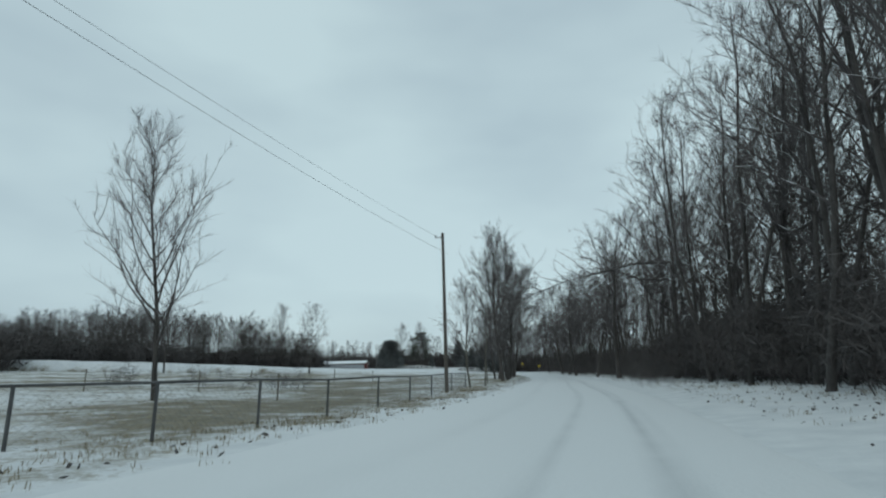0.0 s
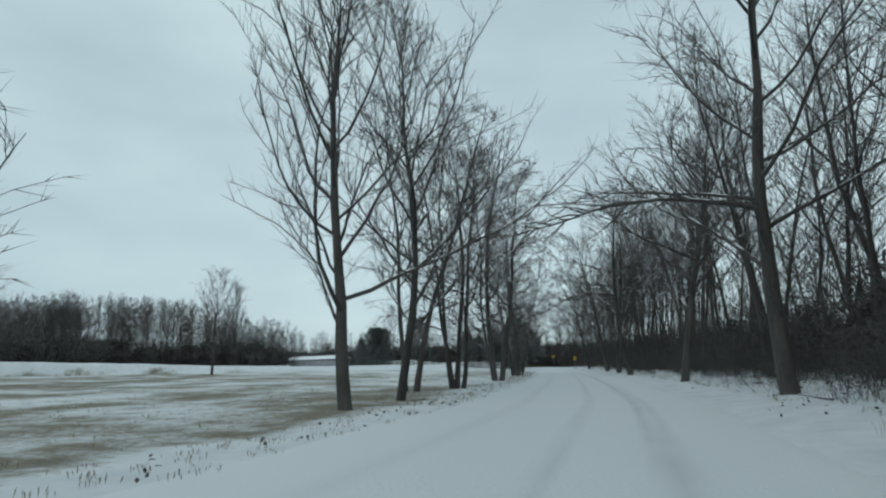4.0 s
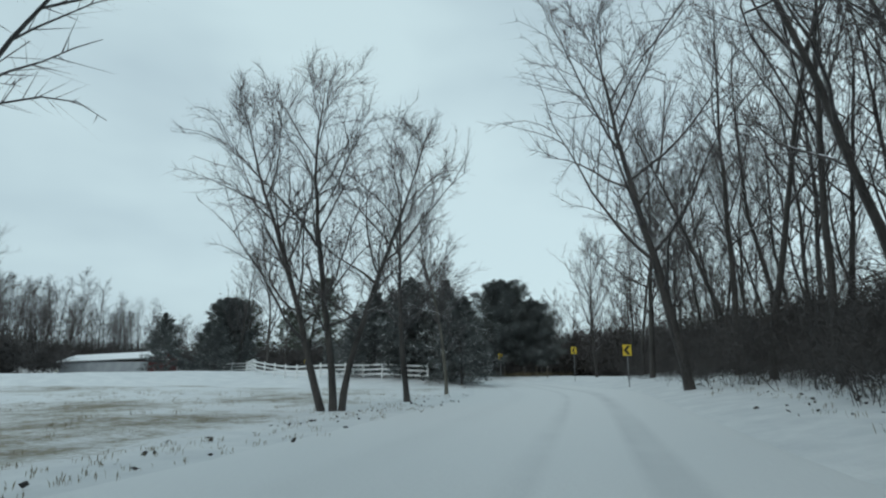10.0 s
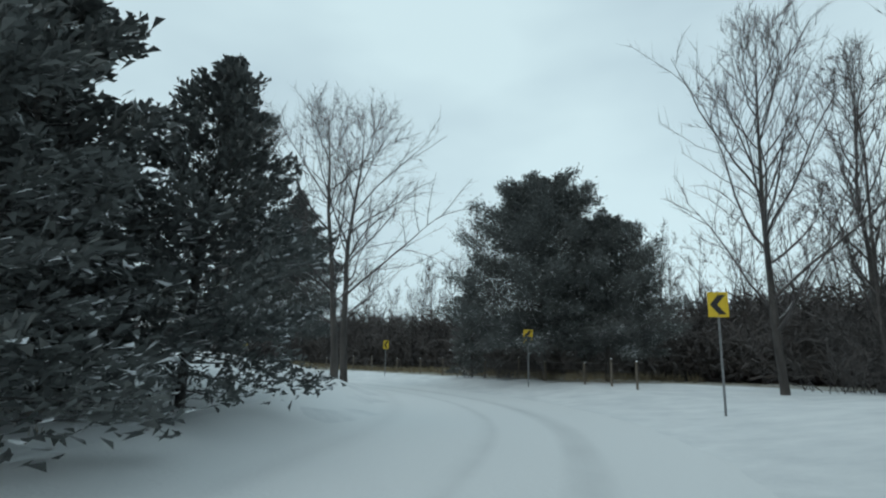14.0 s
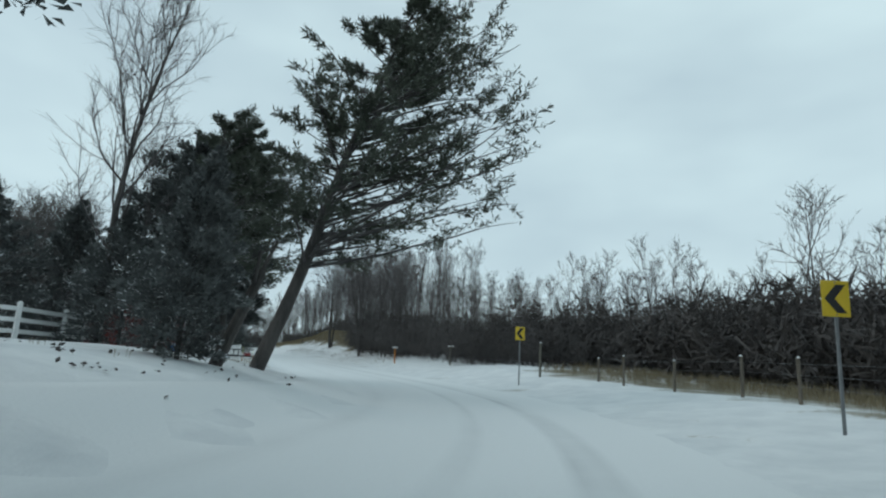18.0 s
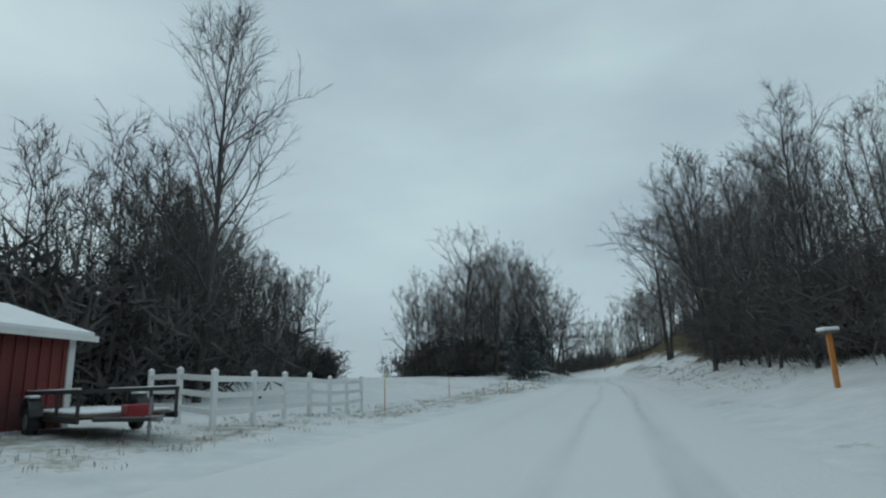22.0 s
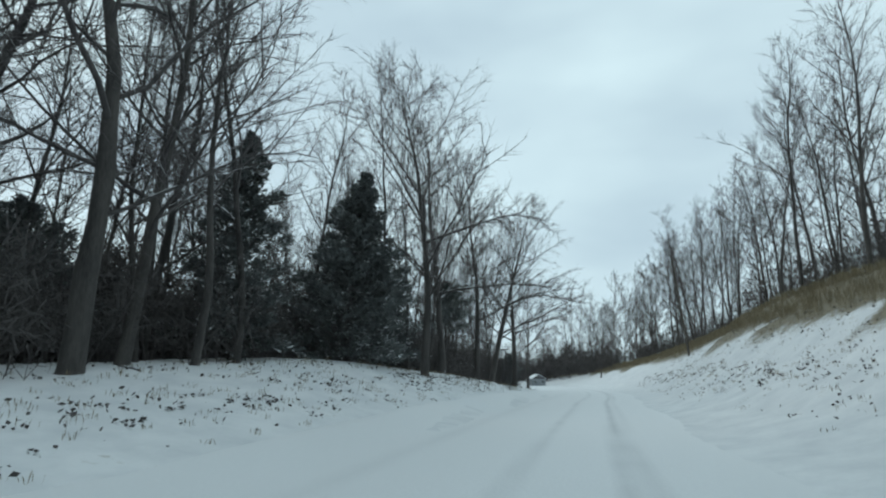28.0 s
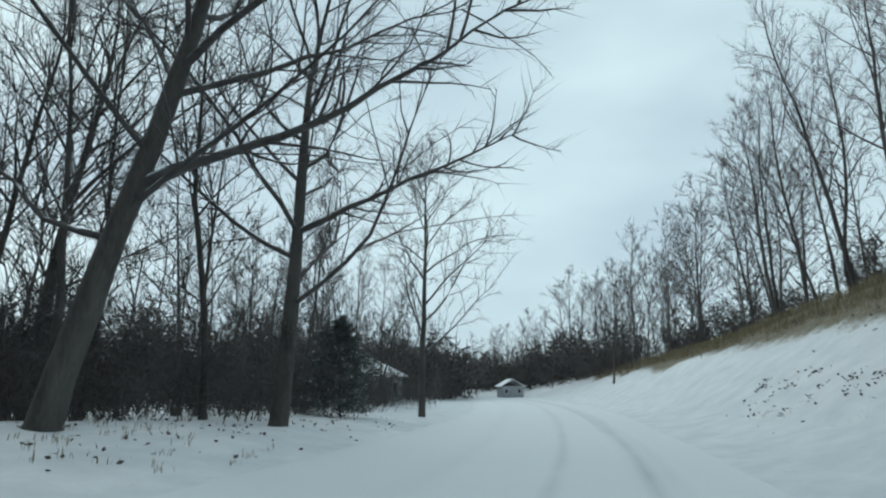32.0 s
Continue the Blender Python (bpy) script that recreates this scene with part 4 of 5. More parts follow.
    for tx, height, azimuth, tilt, length, radius in (
        (-143.5, 7.5, 75, 25, 7.0, 0.10), (-155.9, 6.0, 100, 22, 9.5, 0.12), (-162.7, 5.2, 95, 30, 8.5, 0.11),
        (-169.3, 4.8, 100, 28, 9.5, 0.13), (-169.3, 7.5, 80, 30, 8.0, 0.10), (-174.9, 5.6, 85, 22, 7.5, 0.10),
    ):
        if tx == x:
            great_limb(tree, SPINES[(form, seed)], int(-tx * 10 + height * 10), height, azimuth, tilt, length, radius, -0.02)

# large trees at the edge of the right-hand wood
for form, seed, x, y, size, turn, label in (
    ("oak", 54, 19.3, 34.6, 1.4, 0, "big dark bare tree at the edge of the wood"),
    ("oak", 55, 19.2, 55.0, 1.4, 130, "big dark tree with limbs over the road"),
    ("oak", 54, 19.4, 76.0, 1.35, 70, "dark tree with limbs reaching over the road"),
    ("spreading", 46, 20.0, 91.5, 1.35, 220, "tall bare tree at the edge of the wood"),
    ("oak", 55, 21.2, 115.6, 1.3, 0, "tall leaning tree with a limb over the road"),
    ("forked", 34, 21.7, 125.6, 1.2, 150, "leaning tree behind the brush at the edge of the wood"),
    ("oak", 54, 22.2, 138.0, 1.3, 170, "stout tall tree with a great limb over the road"),
    ("spreading", 46, 22.4, 161.0, 1.3, 30, "tall bare tree at the edge of the wood"),
    ("spreading", 46, 23.0, 177.0, 1.15, 130, "tall bare tree beside the chevron sign"),
):
    tree = place_tree("bare_tree", form, seed, x, y, size, turn, (0, -9 if y == 55.0 else -12 if y == 115.6 else 6 if y == 138.0 else -7 if y == 76.0 else -3), label, "great trees at the wood's edge")
    for ty, height, azimuth, tilt, length, radius in (
        (55.0, 10.8, 180, -1, 16.0, 0.13), (55.0, 9.0, 165, 12, 10.0, 0.13), (76.0, 6.5, 190, 20, 9.0, 0.12),
        (91.5, 7.5, 185, 30, 8.5, 0.11), (115.6, 8.2, 190, 8, 9.0, 0.13), (115.6, 9.0, 170, 15, 7.5, 0.10), (138.0, 8.2, 170, 8, 8.5, 0.13), (138.0, 9.5, 190, 25, 8.0, 0.12),
    ):
        if ty == y:
            great_limb(tree, SPINES[(form, seed)], int(ty * 10 + height * 10), height, azimuth, tilt, length, radius, -0.01)

# ---- woods: the nearest trees one by one, the depth behind them joined ----
rng = np.random.default_rng(7)
placed = []


def scatter(t0, t1, d0, d1, count, gap):
    """Places in a strip beside the road that keep their distance from one another."""
    out = []
    for _ in range(count * 12):
        if len(out) >= count:
            break
        x, y = at_side(rng.uniform(t0, t1), rng.uniform(min(d0, d1), max(d0, d1)))
        _, d = nearest([x], [y])
        if abs(d[0]) < min(abs(d0), abs(d1)) - 1.0:
            continue
        if all((x - a) ** 2 + (y - b) ** 2 > gap * gap for a, b in placed):
            placed.append((x, y))
            out.append((x, y))
    return out


FAR = [far_arrays(k) for k in (101, 102, 103, 104)]
SHRUB = [shrub_arrays(k, 2.6, 16, 4, 0.010, 220, 0.8, 0.40, 0.009) for k in (201, 202, 203)]
THICK = [shrub_arrays(k, 4.4, 10, 1, 0.016, 460, 1.3, 0.8, 0.014) for k in (211, 212, 213)]
HEDGE = [shrub_arrays(k, 6.0, 9, 2, 0.026, 560, 2.2, 1.0, 0.024, 0.05) for k in (221, 222, 223)]
MASS = [shrub_arrays(k, 6.0, 6, 0, 0.035, 470, 2.4, 1.15, 0.058, 0.03) for k in (231, 232, 233)]

WOODS = (
    # times, offsets, single trees, joined trees, size, shrubs
    (0.6, 4.0, 8.3, 15.0, 26, 0, (1.0, 1.28), "tall bare forest tree at the edge of the wood", 30),
    (3.5, 9.0, 8.2, 14.5, 28, 0, (0.95, 1.2), "tall bare forest tree at the edge of the wood", 45),
    (8.6, 13.3, 7.2, 13.0, 34, 0, (0.85, 1.15), "tall bare forest tree at the edge of the wood", 40),
    (0.6, 6.0, 13.0, 42.0, 0, 110, (1.0, 1.3), "", 0),
    (6.0, 13.0, 14.0, 42.0, 0, 60, (0.85, 1.15), "", 0),
    (13.2, 14.7, 7.2, 15.0, 18, 0, (0.75, 1.05), "tall bare tree at the end of the wood", 25),
    (13.0, 16.5, 14.0, 42.0, 8, 36, (0.55, 0.85), "bare tree in the thicket outside the bend", 45),
    (16.0, 21.5, 26.0, 48.0, 14, 80, (0.5, 0.8), "bare tree beyond the fenced field", 30),
    (22.3, 24.3, 8.6, 18.0, 24, 0, (0.32, 0.44), "bare forest tree on the bank above the road", 20),
    (24.3, 26.9, 7.6, 18.0, 38, 0, (0.50, 0.74), "bare forest tree on the bank above the road", 30),
    (21.5, 26.5, 18.0, 42.0, 0, 55, (0.42, 0.62), "", 0),
    (26.3, 36.0, 13.5, 21.0, 46, 0, (0.7, 1.05), "slender bare tree on top of the cut bank", 30),
    (26.6, 42.0, 19.0, 34.0, 0, 70, (0.9, 1.2), "", 0),
    (28.4, 33.5, -11.0, -27.0, 50, 0, (0.65, 0.95), "slender bare tree in the wood", 45),
    (29.2, 34.0, -24.0, -34.0, 0, 36, (0.7, 0.9), "", 20),
    (33.0, 37.0, -12.0, -28.0, 10, 26, (0.55, 0.8), "bare tree down the road", 10),
    (37.0, 42.0, -8.0, -26.0, 4, 20, (0.45, 0.65), "bare tree down the road", 15),
    (36.5, 46.0, 7.0, 28.0, 5, 40, (0.5, 0.7), "bare tree down the road", 40),
)
far_pieces, shrub_pieces = [], []
for t0, t1, d0, d1, single, massed, (s0, s1), label, shrubs in WOODS:
    for x, y in scatter(t0, t1, d0, d1, single, 2.3):
        seed = int(rng.integers(61, 67))
        place_tree("forest_tree", "forest", seed, x, y, rng.uniform(s0, s1), rng.uniform(0, 360), rng.normal(0, 1.5, 2), label, "trees of the roadside woods")
    for x, y in scatter(t0, t1, d0, d1, massed, 2.6):
        v, q = FAR[int(rng.integers(0, 4))]
        s = rng.uniform(s0, s1) * 1.15
        far_pieces.append((v, q, x, y, gz(x, y), s, rng.uniform(0, 6.28)))
    near = min(abs(d0), abs(d1)) * (1 if d0 > 0 else -1)
    for _ in range(shrubs):
        x, y = at_side(rng.uniform(t0, t1), near + (0.8 + rng.exponential(3.0)) * (1 if d0 > 0 else -1))
        v, q = (SHRUB + THICK + THICK)[int(rng.integers(0, 9))]
        shrub_pieces.append((v, q, x, y, gz(x, y), rng.uniform(0.7, 1.3), rng.uniform(0, 6.28)))

# the far edge of the field, round to the wood behind the barn, and the woods that close the view down the road
hedge_pieces = []
for tm, d, form, seed, size, turn in ((24.6, 10.0, "oval", 10, 0.68, 20), (25.5, 8.8, "spreading", 44, 1.0, 130), (26.3, 8.6, "oval", 18, 0.95, 240), (27.0, 10.5, "spreading", 43, 0.9, 60)):
    x, y = at_side(tm, d)
    place_tree("bare_tree", form, seed, x, y, size, turn, (0, 0), "wide-crowned bare tree on the bank above the road", "trees of the roadside woods")
for kinds, t0, t1, d0, d1, count, (s0, s1) in (
    (HEDGE, 0.6, 5.5, 9.5, 16.0, 84, (0.85, 1.2)),
    (MASS, 0.6, 6.5, 16.0, 28.0, 105, (1.1, 1.6)),
    (HEDGE, 5.5, 12.8, 9.5, 15.0, 96, (0.7, 1.0)),
    (MASS, 6.0, 12.8, 16.0, 26.0, 70, (0.75, 1.05)),
    (HEDGE, 13.0, 16.5, 14.0, 20.0, 30, (0.6, 0.9)),
    (MASS, 13.0, 16.5, 18.0, 30.0, 55, (0.8, 1.2)),
    (MASS, 15.6, 22.0, 25.0, 31.0, 150, (1.0, 1.3)),
    (MASS, 15.4, 19.6, 25.5, 32.0, 170, (0.9, 1.25)),
    (MASS, 20.3, 23.6, 19.0, 27.0, 70, (0.9, 1.25)),
    (MASS, 17.5, 21.8, 29.0, 37.0, 100, (1.15, 1.5)),
    (MASS, 15.0, 21.0, 33.0, 44.0, 90, (1.2, 1.6)),
    (HEDGE, 13.2, 14.8, 9.0, 14.0, 26, (0.6, 0.9)),
    (HEDGE, 22.0, 26.9, 8.4, 14.0, 80, (0.6, 0.95)),
    (MASS, 22.0, 26.9, 14.0, 20.0, 50, (0.7, 1.0)),
    (HEDGE, 24.2, 27.2, 8.6, 13.5, 50, (0.85, 1.2)),
    (HEDGE, 26.8, 40.0, 14.5, 22.0, 70, (0.5, 0.85)),
    (MASS, 29.5, 42.0, 20.0, 28.0, 45, (0.8, 1.2)),
    (HEDGE, 28.5, 33.5, -12.5, -20.0, 60, (0.55, 0.85)),
    (MASS, 28.8, 33.8, -20.0, -30.0, 50, (0.9, 1.3)),
    (HEDGE, 33.2, 37.0, -9.5, -16.0, 30, (0.5, 0.8)),
    (HEDGE, 33.2, 37.5, -16.0, -26.0, 34, (0.8, 1.1)),
    (MASS, 37.5, 43.0, -8.0, -16.0, 36, (1.2, 1.7)),
    (MASS, 38.0, 47.0, 6.0, 14.0, 55, (1.0, 1.5)),
):
    for k in range(count):
        x, y = at_side(t0 + (t1 - t0) * (k + rng.uniform(0, 1)) / count, rng.uniform(min(d0, d1), max(d0, d1)))
        v, q = kinds[int(rng.integers(0, 3))]
        hedge_pieces.append((v, q, x, y, gz(x, y), rng.uniform(s0, s1), rng.uniform(0, 6.28)))
for EDGE, trees, deep, (s0, s1), brush, (b0, b1) in (
    ([(-30, -45), (-50, 0), (-70, 50), (-90, 100), (-100, 145), (-84, 178)], 95, 9, (0.38, 0.68), 190, (1.1, 1.6)),
    ([(-50, 193), (-65, 196)], 26, 3.0, (0.6, 0.82), 34, (1.0, 1.5)),
    ([(-65, 196), (-78, 188), (-92, 184), (-106, 182), (-118, 184)], 95, 3.5, (0.75, 1.08), 80, (0.9, 1.4)),
    ([(-118, 184), (-124, 183)], 4, 1.0, (0.3, 0.4), 12, (0.7, 1.0)),
    ([(-117, 207), (-123, 204), (-131, 208)], 4, 3, (0.45, 0.7), 26, (0.7, 1.0)),
    ([(-131, 198), (-140, 206), (-146, 208)], 3, 2, (0.3, 0.45), 30, (0.9, 1.3)),
    ([(-205, 180), (-228, 200), (-250, 205)], 26, 6, (0.6, 0.85), 50, (1.3, 2.0)),
):
    EDGE = np.array(EDGE, float)
    run = np.r_[0, np.cumsum(np.linalg.norm(np.diff(EDGE, axis=0), axis=1))]
    for k in range(trees):
        u = rng.uniform(0, run[-1])
        x, y = np.interp(u, run, EDGE[:, 0]) - abs(rng.normal(0, deep)), np.interp(u, run, EDGE[:, 1]) - abs(rng.normal(0, deep * 0.4))
        v, q = FAR[int(rng.integers(0, 4))]
        far_pieces.append((v, q, x, y, gz(x, y), rng.uniform(s0, s1), rng.uniform(0, 6.28)))
    for k in range(brush):
        v, q = MASS[int(rng.integers(0, 3))]
        u = (k + rng.uniform(0, 1)) / brush * run[-1]
        x, y = np.interp(u, run, EDGE[:, 0]) + rng.normal(-1, 1.2), np.interp(u, run, EDGE[:, 1]) + rng.normal(0, 1.2)
        hedge_pieces.append((v, q, x, y, gz(x, y), rng.uniform(b0, b1), rng.uniform(0, 6.28)))
for k in range(12):
    v, q = THICK[k % 3]
    x, y = rng.uniform(-28, -12), rng.uniform(40, 48)
    shrub_pieces.append((v, q, x, y, gz(x, y), rng.uniform(0.4, 0.6), rng.uniform(0, 6.28)))
for k in range(150):
    v, q = (SHRUB + THICK)[k % 6]
    x, y = at_side(3.6 + 9.4 * (k + rng.uniform(0, 1)) / 150, rng.uniform(5.7, 8.6))
    shrub_pieces.append((v, q, x, y, gz(x, y), rng.uniform(0.45, 0.85), rng.uniform(0, 6.28)))
for k in range(20):
    v, q = SHRUB[k % 3]
    u = rng.choice((6.2, 11.6)) + rng.normal(0, 0.8)
    x, y = -34.5 - u * 0.9966, 205.45 + u * 0.082
    shrub_pieces.append((v, q, x, y, gz(x, y), rng.uniform(0.25, 0.45), rng.uniform(0, 6.28)))
for k in range(46):
    v, q = SHRUB[k % 3]
    x, y = at_side(rng.uniform(12.9, 14.9), rng.uniform(5.4, 9.0))
    shrub_pieces.append((v, q, x, y, gz(x, y), rng.uniform(0.35, 0.75), rng.uniform(0, 6.28)))
for k in range(14):
    v, q = SHRUB[k % 3]
    x, y = rng.uniform(5.5, 15.5), rng.uniform(208.5, 212)
    shrub_pieces.append((v, q, x, y, gz(x, y), rng.uniform(0.6, 0.9), rng.uniform(0, 6.28)))
merged("hedgerow", hedge_pieces, BRUSH, "dense dark leafless hedgerow round the fields", "brush")
merged("woodland", far_pieces, BRUSH, "leafless woodland, grey-brown trunks and twigs", "woods")
merged("undergrowth", shrub_pieces, BRUSH, "tangled leafless undergrowth at the wood's edge", "brush")

# ---- evergreens ----
CED = [cedar_parts(301, 9.0, 2.7), cedar_parts(302, 8.0, 2.5, blunt=0.9), cedar_parts(303, 10.0, 2.6, bare=0.03, blunt=0.3, count=28000), cedar_parts(307, 9.0, 2.4, blunt=0.35, ragged=0.3)]
BIG = cedar_parts(304, 12.0, 4.6, bare=0.2, blunt=1.4, count=110000, leaf=0.175)
for k, x, y, s, t, q, label in (
    (0, 9.6, 177.9, 0.74, 0, 1.3, "dense dark cedar dusted with snow by the road"),
    (3, 7.9, 179.9, 0.92, 60, 1.25, "dense dark cedar with a pointed top"),
    (1, 5.2, 180.4, 1.06, 120, 1.1, "dense rounded cedar dusted with snow"),
    (0, 8.8, 182.6, 0.80, 200, 1.1, "dense dark cedar dusted with snow"),
    (3, 4.4, 180.9, 0.9, 260, 1.25, "dense dark cedar dusted with snow"),
    (1, 1.2, 182.6, 0.92, 320, 1.1, "rounded cedar over a white fence"),
    (0, -0.9, 183.8, 0.66, 30, 1.1, "low cedar over a white fence"),
    (0, -27.0, 199.8, 0.72, 200, 1.0, "dark cedar beside the red barn"),
    (0, -23.2, 202.4, 0.62, 70, 1.15, "dark cedar in the yard beside the red barn"),
    (0, -24.0, 197.5, 0.7, 150, 1.1, "dark cedar behind the white fence"),
    (0, -28.0, 194.0, 0.8, 10, 1.1, "dark cedar behind the white fence"),
    (2, -111.5, 215.1, 0.69, 80, 1.75, "dark cedar with low boughs at the roadside"),
    (2, -139.4, 216.0, 0.98, 170, 1.3, "dark pyramidal cedar at the wood's edge"),
    (1, -128.5, 208.0, 0.75, 220, 1.2, "dark cedar among bare trees"),
    (3, -156.0, 213.2, 0.9, 50, 1.35, "dark cedar among bare trees"),
    (2, -160.0, 210.5, 0.95, 250, 1.3, "dark cedar deep in the wood"),
    (0, -147.0, 214.5, 1.0, 20, 1.35, "dark cedar among bare trees"),
    (1, -151.0, 212.5, 1.0, 110, 1.35, "dark cedar among bare trees"),
    (1, -181.5, 222.0, 0.5, 0, 1.1, "low dark cedar at the wood's edge"),
    (3, 3.6, 211.8, 0.86, 140, 0.85, "slender cedar in the thicket outside the bend"),
    (0, -90.0, 233.5, 0.7, 40, 1.2, "dark cedar in the bank-top wood"),
):
    place_evergreen("cedar", CED[k], x, y, s, t, label, "cedars", q)
TALL = cedar_parts(306, 12.0, 3.2, bare=0.20, blunt=0.35, count=110000, leaf=0.15)
place_evergreen("cedar", TALL, -2.5, 200.2, 0.88, 0, "tall dark cedar on a bare trunk on the snowy bank", "cedars", 1.1)
for x, y, s, t, q in ((9.4, 208.0, 1.04, 0, 1.02), (12.8, 208.6, 0.82, 140, 0.95)):
    place_evergreen("cedar", BIG, x, y, s, t, "massive rounded cedar dusted with snow outside the bend", "cedars outside the bend", q)
WIDE = cedar_parts(308, 11.5, 3.7, bare=0.24, blunt=1.8, count=66000, leaf=0.24, ragged=0.16)
place_evergreen("cedar", WIDE, -27.1, 204.9, 0.92, 90, "great dark evergreen on a bare trunk before the barn", "cedars")
place_evergreen("cedar", CED[3], -133.8, 213.0, 1.1, 30, "dark cedar on a bare trunk at the wood's edge", "cedars")
place_evergreen("cedar", CED[2], -12.3, 204.3, 0.52, 200, "dark cedar on a bare trunk on the bank", "cedars")
BALL = cedar_parts(305, 8.8, 2.1, bare=0.50, blunt=1.1, count=14000, ragged=0.34, leaf=0.17)
place_evergreen("juniper", BALL, -162.4, 217.6, 1.0, 0, "round-headed juniper on a bare trunk in the wood", "")
PINES = (pine_parts(311, 14.0, 7.2, 0.26, radians(100), 0.36, 170), pine_parts(312, 11.0, 4.2, 0.34, radians(120), 0.08, 70))
for k, x, y, s, t, label in (
    (0, -16.7, 206.5, 1.0, 0, "leaning pine with long snow-laid boughs over the road"),
    (1, -18.6, 204.6, 0.75, -30, "leaning pine beside the red barn"),
    (1, -24.5, 206.0, 0.9, 20, "pine beside the red barn"),
):
    place_evergreen("pine", PINES[k], x, y, s, t, label, "pines by the bend")

# ---- red barn ----
def build_barn():
    c = thing("barn", -34.5, 204.9, 0.0, "long low red metal barn with white trim and a snowy roof", "barn", turn=175.3)
    # in its own axes: x along the roadside wall away from the corner, y away from the road
    L, Wd, z0, ev, rg = 14.7, 5.0, 0.0, 3.0, 3.85
    low = 2.55

    def tip(x):
        return ev + (low - ev) * x / L

    ribs = bmesh.new()
    for k in range(int(L / 0.3)):
        slab(ribs, 0.05 + k * 0.3, 0.09 + k * 0.3, -0.03, 0.0, z0, tip(k * 0.3) - 0.05)
    wall = bmesh.new()
    vs = [wall.verts.new(p) for p in ((0, 0, z0), (L, 0, z0), (L, 0, low), (0, 0, ev), (0, .12, z0), (L, .12, z0), (L, .12, low), (0, .12, ev))]
    for f in ((0, 1, 2, 3), (5, 4, 7, 6), (4, 0, 3, 7), (1, 5, 6, 2), (3, 2, 6, 7), (4, 5, 1, 0)):
        wall.faces.new([vs[k] for k in f])
    w = part("wall", wall, RED, c, "red ribbed steel wall")
    part("ribs", ribs, RED, w)
    for x, h, r, nm in ((-0.0, ev, rg, "gable_wall"), (L - 0.12, low, rg - 0.45, "gable_wall")):
        g = bmesh.new()
        a = [(x, 0.12, z0), (x, Wd, z0), (x, Wd, h), (x, Wd / 2, r), (x, 0.12, h)]
        b = [(p[0] + 0.12, p[1], p[2]) for p in a]
        va, vb = [g.verts.new(p) for p in a], [g.verts.new(p) for p in b]
        g.faces.new(va[::-1])
        g.faces.new(vb)
        for k in range(5):
            g.faces.new((va[k], va[(k + 1) % 5], vb[(k + 1) % 5], vb[k]))
        gw = part(nm, g, RED, c, "red steel gable wall")
        if x == 0:
            gr = bmesh.new()
            for k in range(int(Wd / 0.3)):
                y = 0.1 + k * 0.3
                slab(gr, -0.03, 0.0, y, y + 0.04, z0, h + (r - h) * (1 - abs(y - Wd / 2) / (Wd / 2)) - 0.1)
            part("ribs", gr, RED, gw)
    part("back_wall", box(0.12, L - 0.12, Wd, Wd + 0.1, z0, low), GREYWALL, c, "grey back wall")
    for y0, y1, nm in ((-0.35, Wd / 2, "roof"), (Wd + 0.35, Wd / 2, "roof")):
        for mat, lift, nm2 in ((STEEL, 0.0, nm), (CLEAN, 0.07, "snow_cover")):
            r = bmesh.new()
            e = 0.35 if nm2 == nm else 0.30
            k = (ev - rg) / (Wd / 2) * 0.3 * 0.5
            vv = []
            for dz in (lift, lift + (0.06 if lift == 0 else 0.09)):
                for x, h, rr in ((-e, ev, rg), (L + e, low, rg - 0.45)):
                    vv.append(r.verts.new((x, y0 + (0.04 if lift else 0) * (1 if y0 < 0 else -1), h + k + dz)))
                    vv.append(r.verts.new((x, y1, rr + dz)))
            for f in ((0, 1, 3, 2), (4, 6, 7, 5), (0, 2, 6, 4), (1, 5, 7, 3), (0, 4, 5, 1), (2, 3, 7, 6)):
                r.faces.new([vv[k2] for k2 in f])
            bmesh.ops.recalc_face_normals(r, faces=r.faces)
            part(nm2, r, mat, c, "snow lying on the roof" if lift else "")
    part("corner_trim", box(-0.05, 0.12, -0.05, 0.1, z0, ev - 0.05), TRIM, c, "white corner trim")
    part("corner_trim", box(L - 0.12, L + 0.05, -0.05, 0.1, z0, low - 0.05), TRIM, c, "white corner trim")
    fas = bmesh.new()
    vv = [fas.verts.new(p) for p in ((-.36, -.40, ev - .12), (L + .36, -.40, low - .12), (L + .36, -.40, low + .02), (-.36, -.40, ev + .02), (-.36, -.36, ev - .12), (L + .36, -.36, low - .12), (L + .36, -.36, low + .02), (-.36, -.36, ev + .02))]
    for f in ((0, 1, 2, 3), (5, 4, 7, 6), (4, 0, 3, 7), (1, 5, 6, 2), (3, 2, 6, 7), (4, 5, 1, 0)):
        fas.faces.new([vv[k] for k in f])
    part("fascia", fas, TRIM, c, "white fascia board")
    d = part("sliding_door", box(-0.10, -0.04, 1.87, 3.7, z0 + 0.05, 2.75, bevel=0.01), RED, c, "red sliding door")
    part("door_track", box(-0.16, -0.03, 1.6, 3.5, 2.78, 2.92, bevel=0.01), TRIM, d, "white door track")
    part("door_edge", box(-0.12, -0.10, 1.87, 1.96, z0 + 0.05, 2.75), TRIM, d, "white door edge")
    return c


build_barn()

